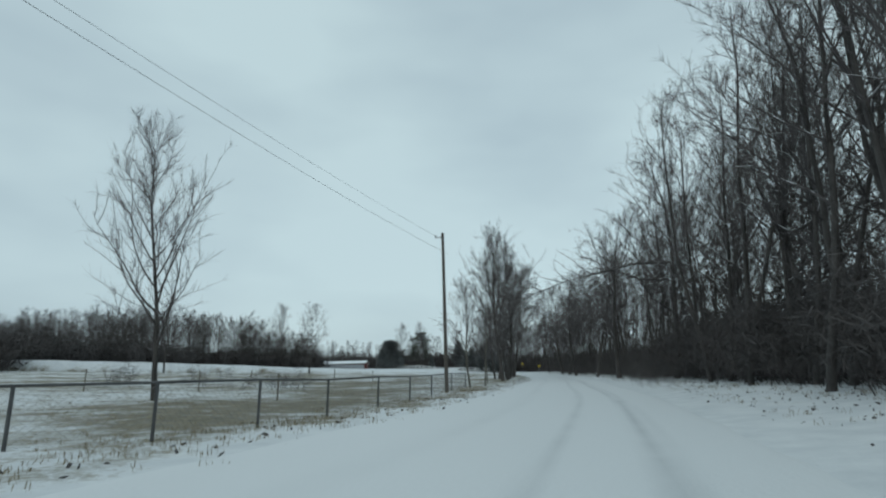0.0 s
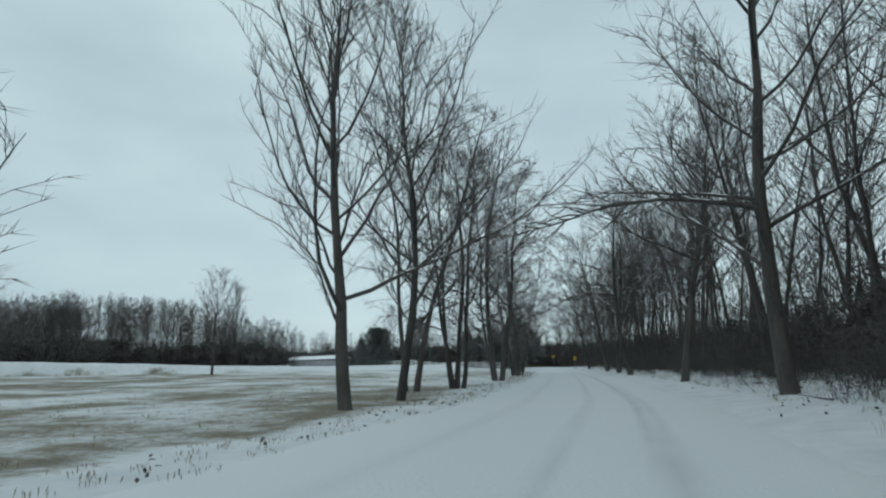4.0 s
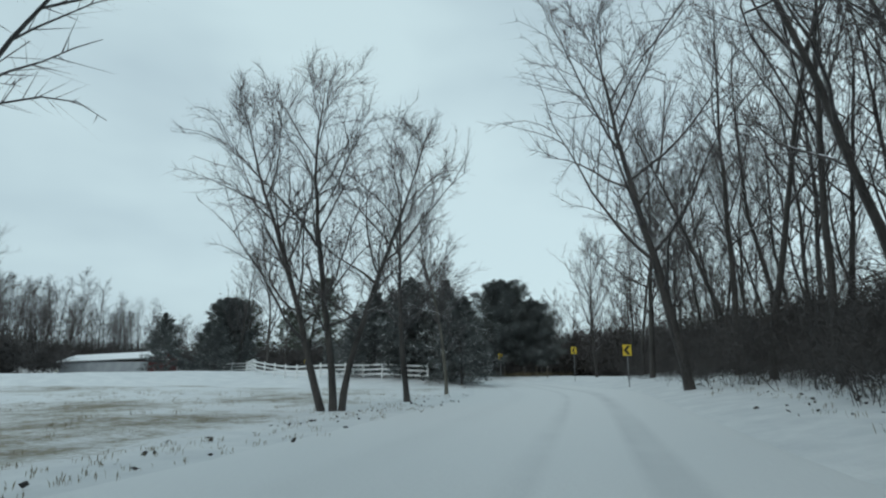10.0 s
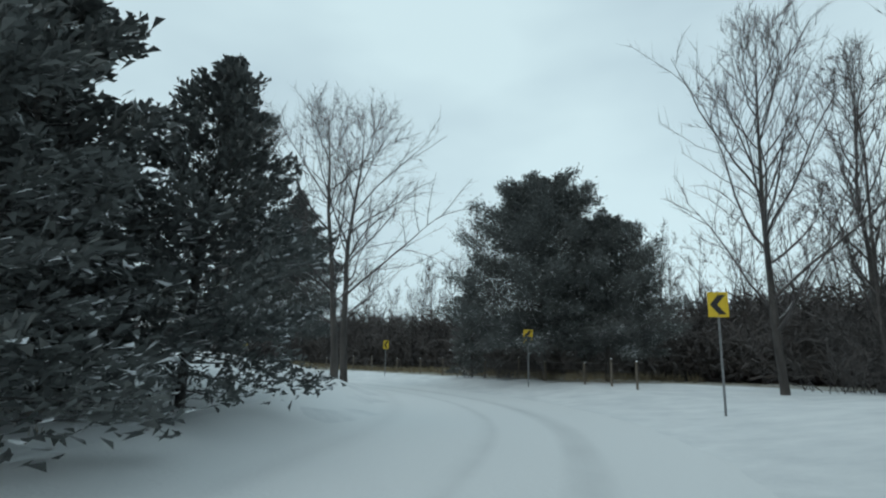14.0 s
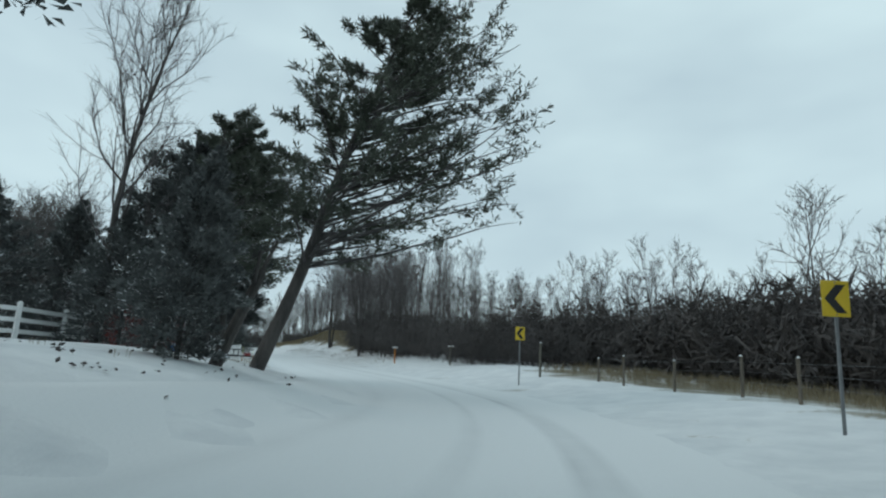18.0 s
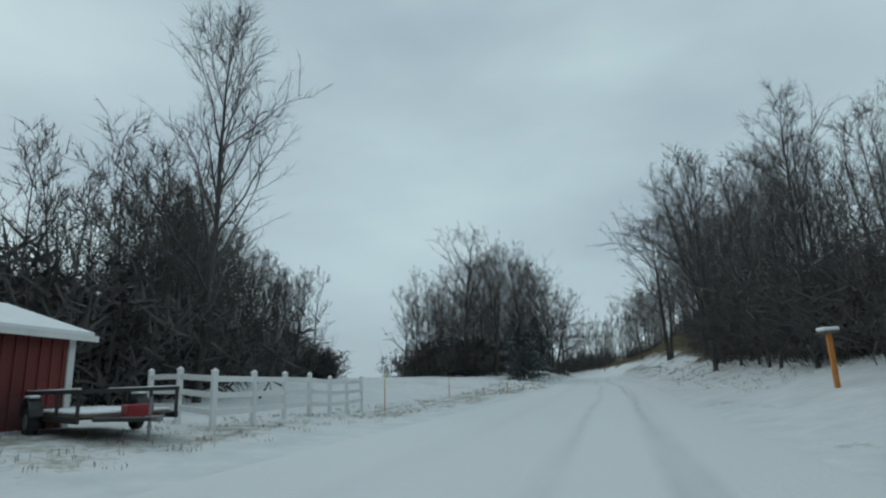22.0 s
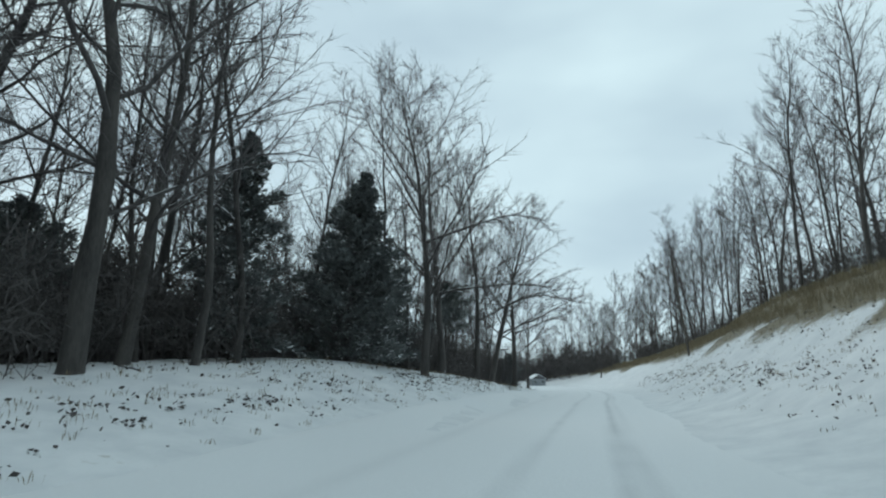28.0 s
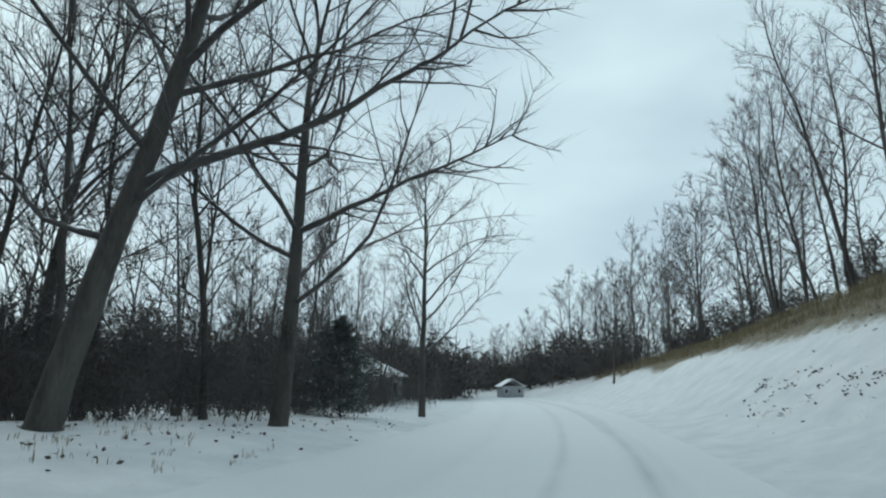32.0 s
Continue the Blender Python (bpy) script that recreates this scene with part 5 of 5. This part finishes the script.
bin_at = thing("plastic_bin", -34.05, 204.25, gz(-34.05, 204.25), "blue plastic bin standing against the barn", "bin", turn=20)
bb = bmesh.new()
bmesh.ops.create_cone(bb, cap_ends=True, segments=14, radius1=0.17, radius2=0.21, depth=0.54, matrix=Matrix.Translation((0, 0, 0.27)))
part("body", bb, BLUE, bin_at)
part("rim", rod((0, 0, 0.53), (0, 0, 0.57), 0.225, 0.22, 14), BLUE, bin_at)
part("snow_cap", rod((0, 0, 0.57), (0, 0, 0.61), 0.20, 0.14, 14), CLEAN, bin_at, "cap of snow")


# ---- utility trailer with snow on its deck ----
def build_trailer():
    x, y = -47.9, 207.9
    c = thing("utility_trailer", x, y, gz(x, y), "low dark steel utility trailer with snow on its deck", "trailer", turn=56)
    for k in range(8):
        part("plank", box(-1.95, 1.95, -0.8 + k * 0.2, -0.61 + k * 0.2, 0.42, 0.46), WOOD, c)
    part("snow_cover", box(-1.9, 1.9, -0.76, 0.76, 0.46, 0.52, bevel=0.025), CLEAN, c, "layer of snow")
    for s in (-1, 1):
        part("frame_rail", box(-2.0, 2.0, s * 0.85 - 0.03, s * 0.85 + 0.03, 0.32, 0.44, bevel=0.006), BLACK, c)
        part("top_rail", box(-2.0, 2.0, s * 0.85 - 0.03, s * 0.85 + 0.03, 0.84, 0.91, bevel=0.006), BLACK, c)
        part("snow_strip", box(-1.98, 1.98, s * 0.85 - 0.025, s * 0.85 + 0.025, 0.91, 0.935, bevel=0.008), CLEAN, c, "thin line of snow")
        for px in (-1.95, -0.65, 0.65, 1.95):
            part("stake", box(px - 0.03, px + 0.03, s * 0.85 - 0.025, s * 0.85 + 0.025, 0.44, 0.84), BLACK, c)
        f = bmesh.new()
        arc = [(-0.5 + 0.42 * math.cos(a), 0.36 + 0.40 * math.sin(a)) for a in np.linspace(0.15, math.pi - 0.15, 9)]
        rows = [[f.verts.new((ax, s * yy, az + dz)) for ax, az in arc] for yy, dz in ((0.89, 0), (1.13, 0), (1.13, 0.02), (0.89, 0.02))]
        for i in range(4):
            p, q = rows[i], rows[(i + 1) % 4]
            for k in range(8):
                f.faces.new((p[k], p[k + 1], q[k + 1], q[k]))
        bmesh.ops.recalc_face_normals(f, faces=f.faces)
        fd = part("fender", f, BLACK, c)
        part("snow_cap", box(-0.72, -0.28, s * 1.01 - 0.1, s * 1.01 + 0.1, 0.77, 0.83, bevel=0.028), CLEAN, fd, "cap of snow")
        wb = bmesh.new()
        bmesh.ops.create_cone(wb, cap_ends=True, segments=18, radius1=0.31, radius2=0.31, depth=0.18, matrix=Matrix.Translation((-0.5, s * 1.0, 0.31)) @ Matrix.Rotation(radians(90), 4, "X"))
        bmesh.ops.bevel(wb, geom=[e for e in wb.edges if len(e.link_faces) == 2 and e.calc_face_angle(0) > 1.2], offset=0.03, segments=2, affect="EDGES")
        wh = part("wheel", wb, RUBBER, c, "black tyre")
        part("rim", rod((-0.5, s * 1.08, 0.31), (-0.5, s * 1.105, 0.31), 0.17, 0.15, 14), STEEL, wh, "steel rim")
        part("tongue", rod((2.0, s * 0.6, 0.38), (3.2, 0, 0.38), 0.04), BLACK, c)
        part("tail_light", box(-2.03, -2.0, s * 0.7 - 0.08, s * 0.7 + 0.08, 0.34, 0.42), LAMP, c, "red tail light")
    part("front_rail", box(1.97, 2.03, -0.82, 0.82, 0.84, 0.91), BLACK, c)
    part("tailgate_rail", box(-2.03, -1.97, -0.82, 0.82, 0.84, 0.91), BLACK, c)
    part("axle", rod((-0.5, -0.92, 0.31), (-0.5, 0.92, 0.31), 0.03), BLACK, c)
    part("coupler", box(3.1, 3.4, -0.06, 0.06, 0.34, 0.44, bevel=0.02), STEEL, c)
    part("jack", rod((2.95, 0, 0.0), (2.95, 0, 0.75), 0.03), STEEL, c)
    part("tool_box", box(2.1, 2.45, -0.2, 0.25, 0.40, 0.62, bevel=0.02), LAMP, c, "red box on the tongue")


build_trailer()


# ---- white rail fences ----
def rail_fence(points, spacing, label, height=1.25, rails=(0.35, 0.72, 1.08)):
    f = thing("rail_fence", *points[0], 0, label, "fence")
    f.matrix_basis = Matrix.Identity(4)
    post = box(-0.065, 0.065, -0.065, 0.065, -0.3, height, bevel=0.008)
    pm = bpy.data.meshes.new("post")
    post.to_mesh(pm)
    pm.materials.append(WHITE)
    cap = bmesh.new()
    bmesh.ops.create_cone(cap, cap_ends=True, segments=4, radius1=0.115, radius2=0.012, depth=0.07, matrix=Matrix.Translation((0, 0, height + 0.035)) @ Matrix.Rotation(radians(45), 4, "Z"))
    cm = bpy.data.meshes.new("post_cap")
    cap.to_mesh(cm)
    cm.materials.append(WHITE)
    before = None
    for (ax, ay), (bx, by) in zip(points, points[1:]):
        n = max(1, round(math.hypot(bx - ax, by - ay) / spacing))
        for k in range(n + 1):
            x, y = ax + (bx - ax) * k / n, ay + (by - ay) * k / n
            z = gz(x, y)
            if before is None or k:
                p = part("post", pm, None, f)
                p.matrix_basis = pose(x, y, z, 0, 0, math.degrees(math.atan2(by - ay, bx - ax)))
                part("post_cap", cm, None, p)
                if before:
                    px, py, pz = before
                    for h in rails:
                        a, b = Vector((px, py, pz + h)), Vector((x, y, z + h))
                        bm = slab(bmesh.new(), -(b - a).length / 2, (b - a).length / 2, -0.02, 0.02, -0.07, 0.07, bevel=0.006)
                        r = part("rail", bm, WHITE, f)
                        r.matrix_basis = Matrix.Translation((a + b) / 2) @ (b - a).to_track_quat("X", "Z").to_matrix().to_4x4()
                before = (x, y, z)
    return f


rail_fence([(-52.0, 206.2), (-49.7, 209.5), (-61.6, 209.4)], 1.95, "white three-rail vinyl fence beside the barn yard", 1.36, (0.40, 0.80, 1.18))
rail_fence([(6.9, 178.4), (4.6, 179.4), (-1.3, 182.2), (-6.5, 183.7), (-14.0, 189.5), (-21.0, 199.6), (-26.0, 201.5)], 2.4, "white three-rail fence round the yard, snow on its rails")


# ---- chevron signs ----
def chevron_sign(x, y, face, label, height=2.15):
    """A yellow plate with a black chevron that points left, on a steel post; face: degrees of the way it looks."""
    z = gz(x, y)
    c = thing("chevron_sign", x, y, z, label, "road sign", "chevron signs round the bend", turn=face + 90)
    part("post", box(-0.03, 0.03, 0.0, 0.035, -0.3, height + 0.36, bevel=0.006), STEEL, c, "galvanized post")
    w, h = 0.25, 0.33
    plate = part("plate", box(-w, w, -0.012, -0.004, height - h, height + h, bevel=0.002), YELLOW, c, "yellow plate")
    bm = bmesh.new()
    pts = [(-0.20, 0), (0.01, 0.26), (0.19, 0.26), (-0.02, 0), (0.19, -0.26), (0.01, -0.26)]
    lo = [bm.verts.new((px, -0.017, height + pz)) for px, pz in pts]
    hi = [bm.verts.new((px, -0.013, height + pz)) for px, pz in pts]
    for f in ((0, 3, 2, 1), (0, 5, 4, 3)):
        bm.faces.new([lo[k] for k in f])
        bm.faces.new([hi[k] for k in f[::-1]])
    for a in range(6):
        b = (a + 1) % 6
        bm.faces.new((lo[a], lo[b], hi[b], hi[a]))
    bmesh.ops.recalc_face_normals(bm, faces=bm.faces)
    part("chevron", bm, BLACK, plate, "black chevron pointing left")
    for dz in (-0.29, 0.29):
        part("bolt", rod((0, -0.012, height + dz), (0, -0.024, height + dz), 0.014, None, 6), STEEL, plate)
    return c


for x, y, face, mid in ((20.9, 171.3, -92, 2.43), (17.9, 191.6, -84, 3.1), (9.4, 204.4, -60, 2.9), (-4.72, 215.0, -27, 2.75), (-22.96, 219.9, -8, 2.77)):
    chevron_sign(x, y, face, "yellow chevron sign with a black left-pointing arrow on a post", mid - gz(x, y))


# ---- utility poles and their wires ----
def utility_pole(x, y, h, label, lean=0.0, arm=None):
    z = gz(x, y)
    c = thing("utility_pole", x, y, z, label, "pole", "utility poles")
    c.matrix_basis = pose(x, y, z, 0, lean, 0) if lean < 0 else pose(x, y, z, lean, 0, 0)
    part("pole", rod((0, 0, -0.4), (0, 0, h), 0.12, 0.085, 12), POLE, c)
    if arm:
        part("bracket", rod((0, 0, h - 0.25), (math.cos(arm) * 0.45, math.sin(arm) * 0.45, h - 0.3), 0.025), STEEL, c)
        ins = rod((math.cos(arm) * 0.45, math.sin(arm) * 0.45, h - 0.3), (math.cos(arm) * 0.45, math.sin(arm) * 0.45, h - 0.12), 0.05, 0.035, 10)
        part("insulator", ins, GREYWALL, c, "grey porcelain insulator")
    return c


utility_pole(-1.2, 35.5, 9.8, "weathered wooden utility pole by the fence", -2, radians(170))
utility_pole(-171.8, 239.6, 13.6 - gz(-171.8, 239.6), "wooden utility pole on the bank", 5, radians(200))


def wire(a, b, sag, r, label):
    a, b = np.array(a, float), np.array(b, float)
    f = np.linspace(0, 1, 24)
    pts = a + (b - a) * f[:, None]
    pts[:, 2] -= sag * 4 * f * (1 - f)
    w = Wood()
    w.tube(pts, np.full(24, r), 4)
    tagged(new("power_line", w.mesh("power_line", BLACK)), label, "power line")


wire((-1.6, 35.4, 9.3), (-17.0, -20.0, 9.6), 0.7, 0.006, "thin dark overhead power line")
wire((-1.2, 35.6, 8.4), (-15.5, -20.0, 8.8), 0.8, 0.007, "thin dark overhead telephone line")


# ---- chain-link fence along the field ----
def link_fence():
    line = [(-13.5, 5.5), (-7.8, 9.9), (-5.8, 10.9), (-4.8, 13.6), (-4.1, 17.4), (-3.3, 22.0), (-2.6, 27.0), (-1.9, 31.8), (-1.0, 38.5), (-0.1, 45.3)]
    f = thing("chain_link_fence", 0, 0, 0, "low chain-link fence with a steel top rail", "fence")
    tops = []
    for k, (x, y) in enumerate(line):
        z = gz(x, y)
        part("post", rod((x, y, z - 0.3), (x, y, z + 1.1), 0.034 if k else 0.045, None, 8), DARKSTEEL, f)
        tops.append((x, y, z + 1.08))
    for a, b in zip(tops, tops[1:]):
        part("top_rail", rod(a, b, 0.027, None, 6), DARKSTEEL, f)
        w = Wood()
        va, vb = np.array(a), np.array(b)
        n = int(np.linalg.norm(vb - va) / 0.16)
        for k in range(-7, n):
            for s in (0, 1):
                u0, u1 = k / n, (k + 7) / n
                z0, z1 = (0.03, 1.05) if s == 0 else (1.05, 0.03)
                c0, c1 = max(u0, 0), min(u1, 1)
                if c1 <= c0:
                    continue
                za = z0 + (z1 - z0) * (c0 - u0) / (u1 - u0)
                zb = z0 + (z1 - z0) * (c1 - u0) / (u1 - u0)
                p, q = va + (vb - va) * c0, va + (vb - va) * c1
                p[2] += za - 1.08
                q[2] += zb - 1.08
                w.tube([p, q], (0.0022, 0.0022), 3)
        part("mesh_panel", w.mesh("mesh_panel", STEEL), None, f, "fine wire mesh")
    return f


link_fence()


def post_line(points, name, label, category, group, height, mat, r=0.05, snow=True):
    for x, y in points:
        z = gz(x, y)
        c = thing(name, x, y, z, label, category, group)
        h = height * rng.uniform(0.9, 1.1)
        part("post", rod((0, 0, -0.3), (rng.normal(0, 0.02), rng.normal(0, 0.02), h), r, r * 0.9, 7), mat, c)
        if snow:
            part("snow_cap", rod((0, 0, h), (0, 0, h + 0.05), r * 0.95, r * 0.4, 7), CLEAN, c, "cap of snow")


post_line([(-23.5, 35.5), (-17.5, 38.1), (-19.2, 52.0), (-8.6, 26.7), (-14, 62), (-12, 75), (-30, 50)], "fence_post", "thin weathered post in the snowy field", "fence post", "field posts", 1.3, WOOD, 0.04, False)
FIELD = [at_side(t, 7.6 + 0.4 * math.sin(t * 3)) for t in np.arange(16.8, 20.6, 0.27)]
post_line(FIELD, "fence_post", "weathered fence post with a cap of snow beside dry grass", "fence post", "posts of the field fence", 1.15, WOOD, 0.055)
wires = Wood()
for h in (0.45, 0.75, 1.05):
    wires.tube([(x, y, gz(x, y) + h) for x, y in FIELD], np.full(len(FIELD), 0.004), 3)
tagged(new("fence_wire", wires.mesh("fence_wire", STEEL)), "thin wire strands strung along the field posts", "fence wire")
post_line([(-24.8, 222.4)], "fence_post", "tall pale post at the field corner", "fence post", "", 1.6, PALE, 0.07)

# capped posts on the right-hand bank
for x, y, mat, label in ((-41.8, 225.2, PALE, "pale post with a snow-capped board on top"), (-54.6, 225.1, ORANGE, "orange-brown post with a snow-capped board on top")):
    z = gz(x, y)
    c = thing("marker_post", x, y, z, label, "post", "capped posts on the bank")
    part("post", box(-0.06, 0.06, -0.06, 0.06, -0.3, 1.45, bevel=0.008), mat, c)
    part("board", box(-0.24, 0.24, -0.2, 0.2, 1.45, 1.5, bevel=0.008), WOOD, c)
    part("snow_cap", box(-0.25, 0.25, -0.21, 0.21, 1.5, 1.61, bevel=0.035), CLEAN, c, "cap of snow")


def stake(x, y, h, label, two=True):
    z = gz(x, y)
    c = thing("marker_stake", x, y, z, label, "marker stake", "roadside marker stakes")
    part("shaft", rod((0, 0, -0.2), (0, 0, h * 0.62), 0.02, None, 8), ORANGE, c, "orange-brown shaft")
    if two:
        part("tip", rod((0, 0, h * 0.62), (0, 0, h), 0.022, 0.018, 8), LIME, c, "lime-yellow tip")


stake(-59.9, 210.9, 1.5, "marker stake with a lime-yellow tip by the white fence")
stake(-72.3, 211.6, 1.25, "orange marker stake beside the field")
stake(-81.4, 214.6, 1.1, "orange marker stake beside the field")


# ---- a stump, fallen boughs and stones on the verge ----
st = thing("tree_stump", 9.9, 127.7, gz(9.9, 127.7), "short weathered tree stump with a split top", "stump")
part("stump", rod((0, 0, -0.2), (0.05, 0.02, 0.75), 0.26, 0.20, 10), BARK, st)
part("stub", rod((0.25, 0.2, -0.1), (0.33, 0.24, 0.85), 0.10, 0.06, 8), BARK, st)
for k in range(26):
    t, side = (rng.uniform(27.0, 32), rng.choice((-1, 1))) if k > 10 else (rng.uniform(5, 12), 1)
    x, y = at_side(t, (rng.uniform(5.5, 9.0) if side > 0 else -rng.uniform(7.5, 11)))
    w = Wood()
    a = rng.uniform(0, 6.28)
    z = gz(x, y)
    for _ in range(int(rng.integers(1, 4))):
        l = rng.uniform(0.6, 1.8)
        pts = sweep(rng, np.array([0, 0, 0.03]), (math.cos(a), math.sin(a), 0.08), l, 4, -0.01, 0.12)
        w.tube(pts, np.linspace(0.03, 0.008, 5), 5)
        a += rng.normal(0, 0.7)
    ob = tagged(new("fallen_branch", w.mesh("fallen_branch", LIMB)), "fallen bare branch lying in the snow", "branch", "fallen branches")
    ob.matrix_basis = pose(x, y, z)


stub = thing("broken_trunk", -13.5, 205.1, gz(-13.5, 205.1), "broken leaning trunk with snow along its side", "trunk")
part("trunk", rod((0, 0, -0.3), (0.5, 0.9, 2.3), 0.17, 0.11, 9), BARK, stub)
part("stump_fork", rod((0.38, 0.7, 1.75), (1.0, 0.75, 2.7), 0.07, 0.04, 7), BARK, stub)
part("stump_fork", rod((0.48, 0.86, 2.2), (0.3, 1.2, 3.1), 0.06, 0.03, 7), BARK, stub)


def far_house(x, y, turn, w, d, label, size=1.0):
    z = gz(x, y)
    c = thing("house", x, y, z, label, "house", turn=turn)
    c.matrix_basis = c.matrix_basis @ Matrix.Diagonal((size, size, size, 1))
    part("wall", box(-w / 2, w / 2, -d / 2, d / 2, -0.3, 2.6), GREYWALL, c)
    for s in (-1, 1):
        r = bmesh.new()
        vv = [r.verts.new(p) for p in ((-w / 2 - .3, s * (d / 2 + .4), 2.45), (w / 2 + .3, s * (d / 2 + .4), 2.45), (w / 2 + .3, 0, 4.1), (-w / 2 - .3, 0, 4.1))]
        vv += [r.verts.new((v.co.x, v.co.y, v.co.z + 0.16)) for v in vv]
        for f in ((0, 1, 2, 3), (7, 6, 5, 4), (0, 4, 5, 1), (1, 5, 6, 2), (2, 6, 7, 3), (3, 7, 4, 0)):
            r.faces.new([vv[k] for k in f])
        bmesh.ops.recalc_face_normals(r, faces=r.faces)
        part("roof", r, CLEAN, c, "snow-covered roof")
    for k in (-0.3, 0.3):
        wd = part("window", box(w * k - 0.5, w * k + 0.5, d / 2, d / 2 + 0.05, 0.9, 2.0), TRIM, c)
        part("pane", box(w * k - 0.42, w * k + 0.42, d / 2 + 0.05, d / 2 + 0.06, 0.98, 1.92), GLASS, wd)
        wd = part("window", box(w / 2, w / 2 + 0.05, k * d - 0.4, k * d + 0.4, 0.9, 2.0), TRIM, c)
        part("pane", box(w / 2 + 0.05, w / 2 + 0.06, k * d - 0.33, k * d + 0.33, 0.98, 1.92), GLASS, wd)


far_house(-212, 212, -10, 9, 6.5, "small grey house with a snow-covered roof among trees")
far_house(-238, 225, 15, 7, 5, "small outbuilding with a snow-covered roof", 0.55)


# ---- dead grass ----
def tufts(name, places, label, h=0.35, blades=9):
    n = len(places)
    p = np.repeat(np.array(places, float), blades, 0)
    m = len(p)
    a = rng.uniform(0, 6.28, m)
    tilt = rng.uniform(0.05, 0.6, m)
    hh = h * rng.uniform(0.5, 1.3, m)
    p[:, :2] += rng.normal(0, 0.09, (m, 2))
    out = np.stack([np.cos(a), np.sin(a)], 1)
    side = np.stack([-out[:, 1], out[:, 0]], 1) * 0.007
    tip = p.copy()
    tip[:, :2] += out * (hh * np.sin(tilt))[:, None]
    tip[:, 2] += hh * np.cos(tilt)
    mid = p * 0.5 + tip * 0.5
    mid[:, 2] += hh * 0.08
    v = np.zeros((m, 4, 3))
    v[:, 0], v[:, 1], v[:, 2], v[:, 3] = p, mid, tip, mid
    v[:, 0, :2] += side
    v[:, 1, :2] += side
    v[:, 3, :2] -= side
    v[:, 0, 2] -= 0.03
    return tagged(new(name, quick_mesh(name, v.reshape(-1, 3), np.arange(m * 4).reshape(-1, 4), STRAW)), label, "grass", kind="stuff")


def grass_places(count, t0, t1, d0, d1):
    i = rng.integers(0, len(CT), count * 6)
    ok = i[(CT[i] > t0) & (CT[i] < t1)][:count]
    d = rng.uniform(d0, d1, len(ok))
    x, y = CX[ok] + TY[ok] * d + rng.uniform(-.5, .5, len(ok)), CY[ok] - TX[ok] * d + rng.uniform(-.5, .5, len(ok))
    return np.stack([x, y, ground_z(x, y)], 1)


tufts("field_grass", np.concatenate([grass_places(1200, 22, 26, -11, -7), grass_places(2600, -2, 13, -26, -6.5), grass_places(900, -2, 12, -7.5, -5.5), grass_places(1500, -2, 3.3, -8.8, -6.9)]), "short straw-coloured grass poking through the snow", 0.10, 6)
tufts("tall_dry_grass", np.concatenate([grass_places(4500, 17.2, 21.3, 7.6, 16), grass_places(6200, 25.8, 38, 9.4, 15.0)]), "tall dry brown grass", 0.55, 9)
tufts("verge_weeds", np.concatenate([grass_places(900, -2, 13, 4.4, 9), grass_places(900, 24, 33, 4.5, 9.5), grass_places(1100, 26, 33, -12, -6), grass_places(200, 14, 19, -10, -6)]), "dead weeds poking through the snow on the verge", 0.15, 7)


# ---- fallen leaves and litter scattered over the snow ----
def litter(places, leaves, spread, label, size=0.12):
    """Leaves in loose handfuls, a few round each place."""
    p = np.repeat(np.array(places, float), leaves, 0)
    p[:, :2] += rng.normal(0, spread, (len(p), 2))
    p[:, 2] = ground_z(p[:, 0], p[:, 1]) + 0.02
    way = rng.normal(0, 1, p.shape) * (1, 1, 0.35) + (0, 0, 0.18)
    v, q = sprays(rng, p, way, size, size * 0.34)
    return tagged(new("fallen_leaves", quick_mesh("fallen_leaves", v, q, BRUSH)), label, "leaves", kind="stuff")


litter(np.concatenate([grass_places(1900, 25.5, 34, 4.8, 10.5), grass_places(1700, 26, 34, -12, -6.4), grass_places(1100, -1, 13, 4.2, 8.5), grass_places(300, 14, 20, -9, -5.8), grass_places(500, -1, 13, -7.5, -5.6)]), 1, 0.25, "brown fallen leaves scattered over the snow")
litter(np.concatenate([grass_places(420, 28.2, 32, -9.0, -6.3), grass_places(280, 26.5, 34, 4.9, 8.0), grass_places(120, 26, 29, -12, -7), grass_places(60, 14.5, 19, -9, -6.0)]), 9, 0.11, "dark handfuls of leaves and twigs showing through the bank's snow", 0.10)
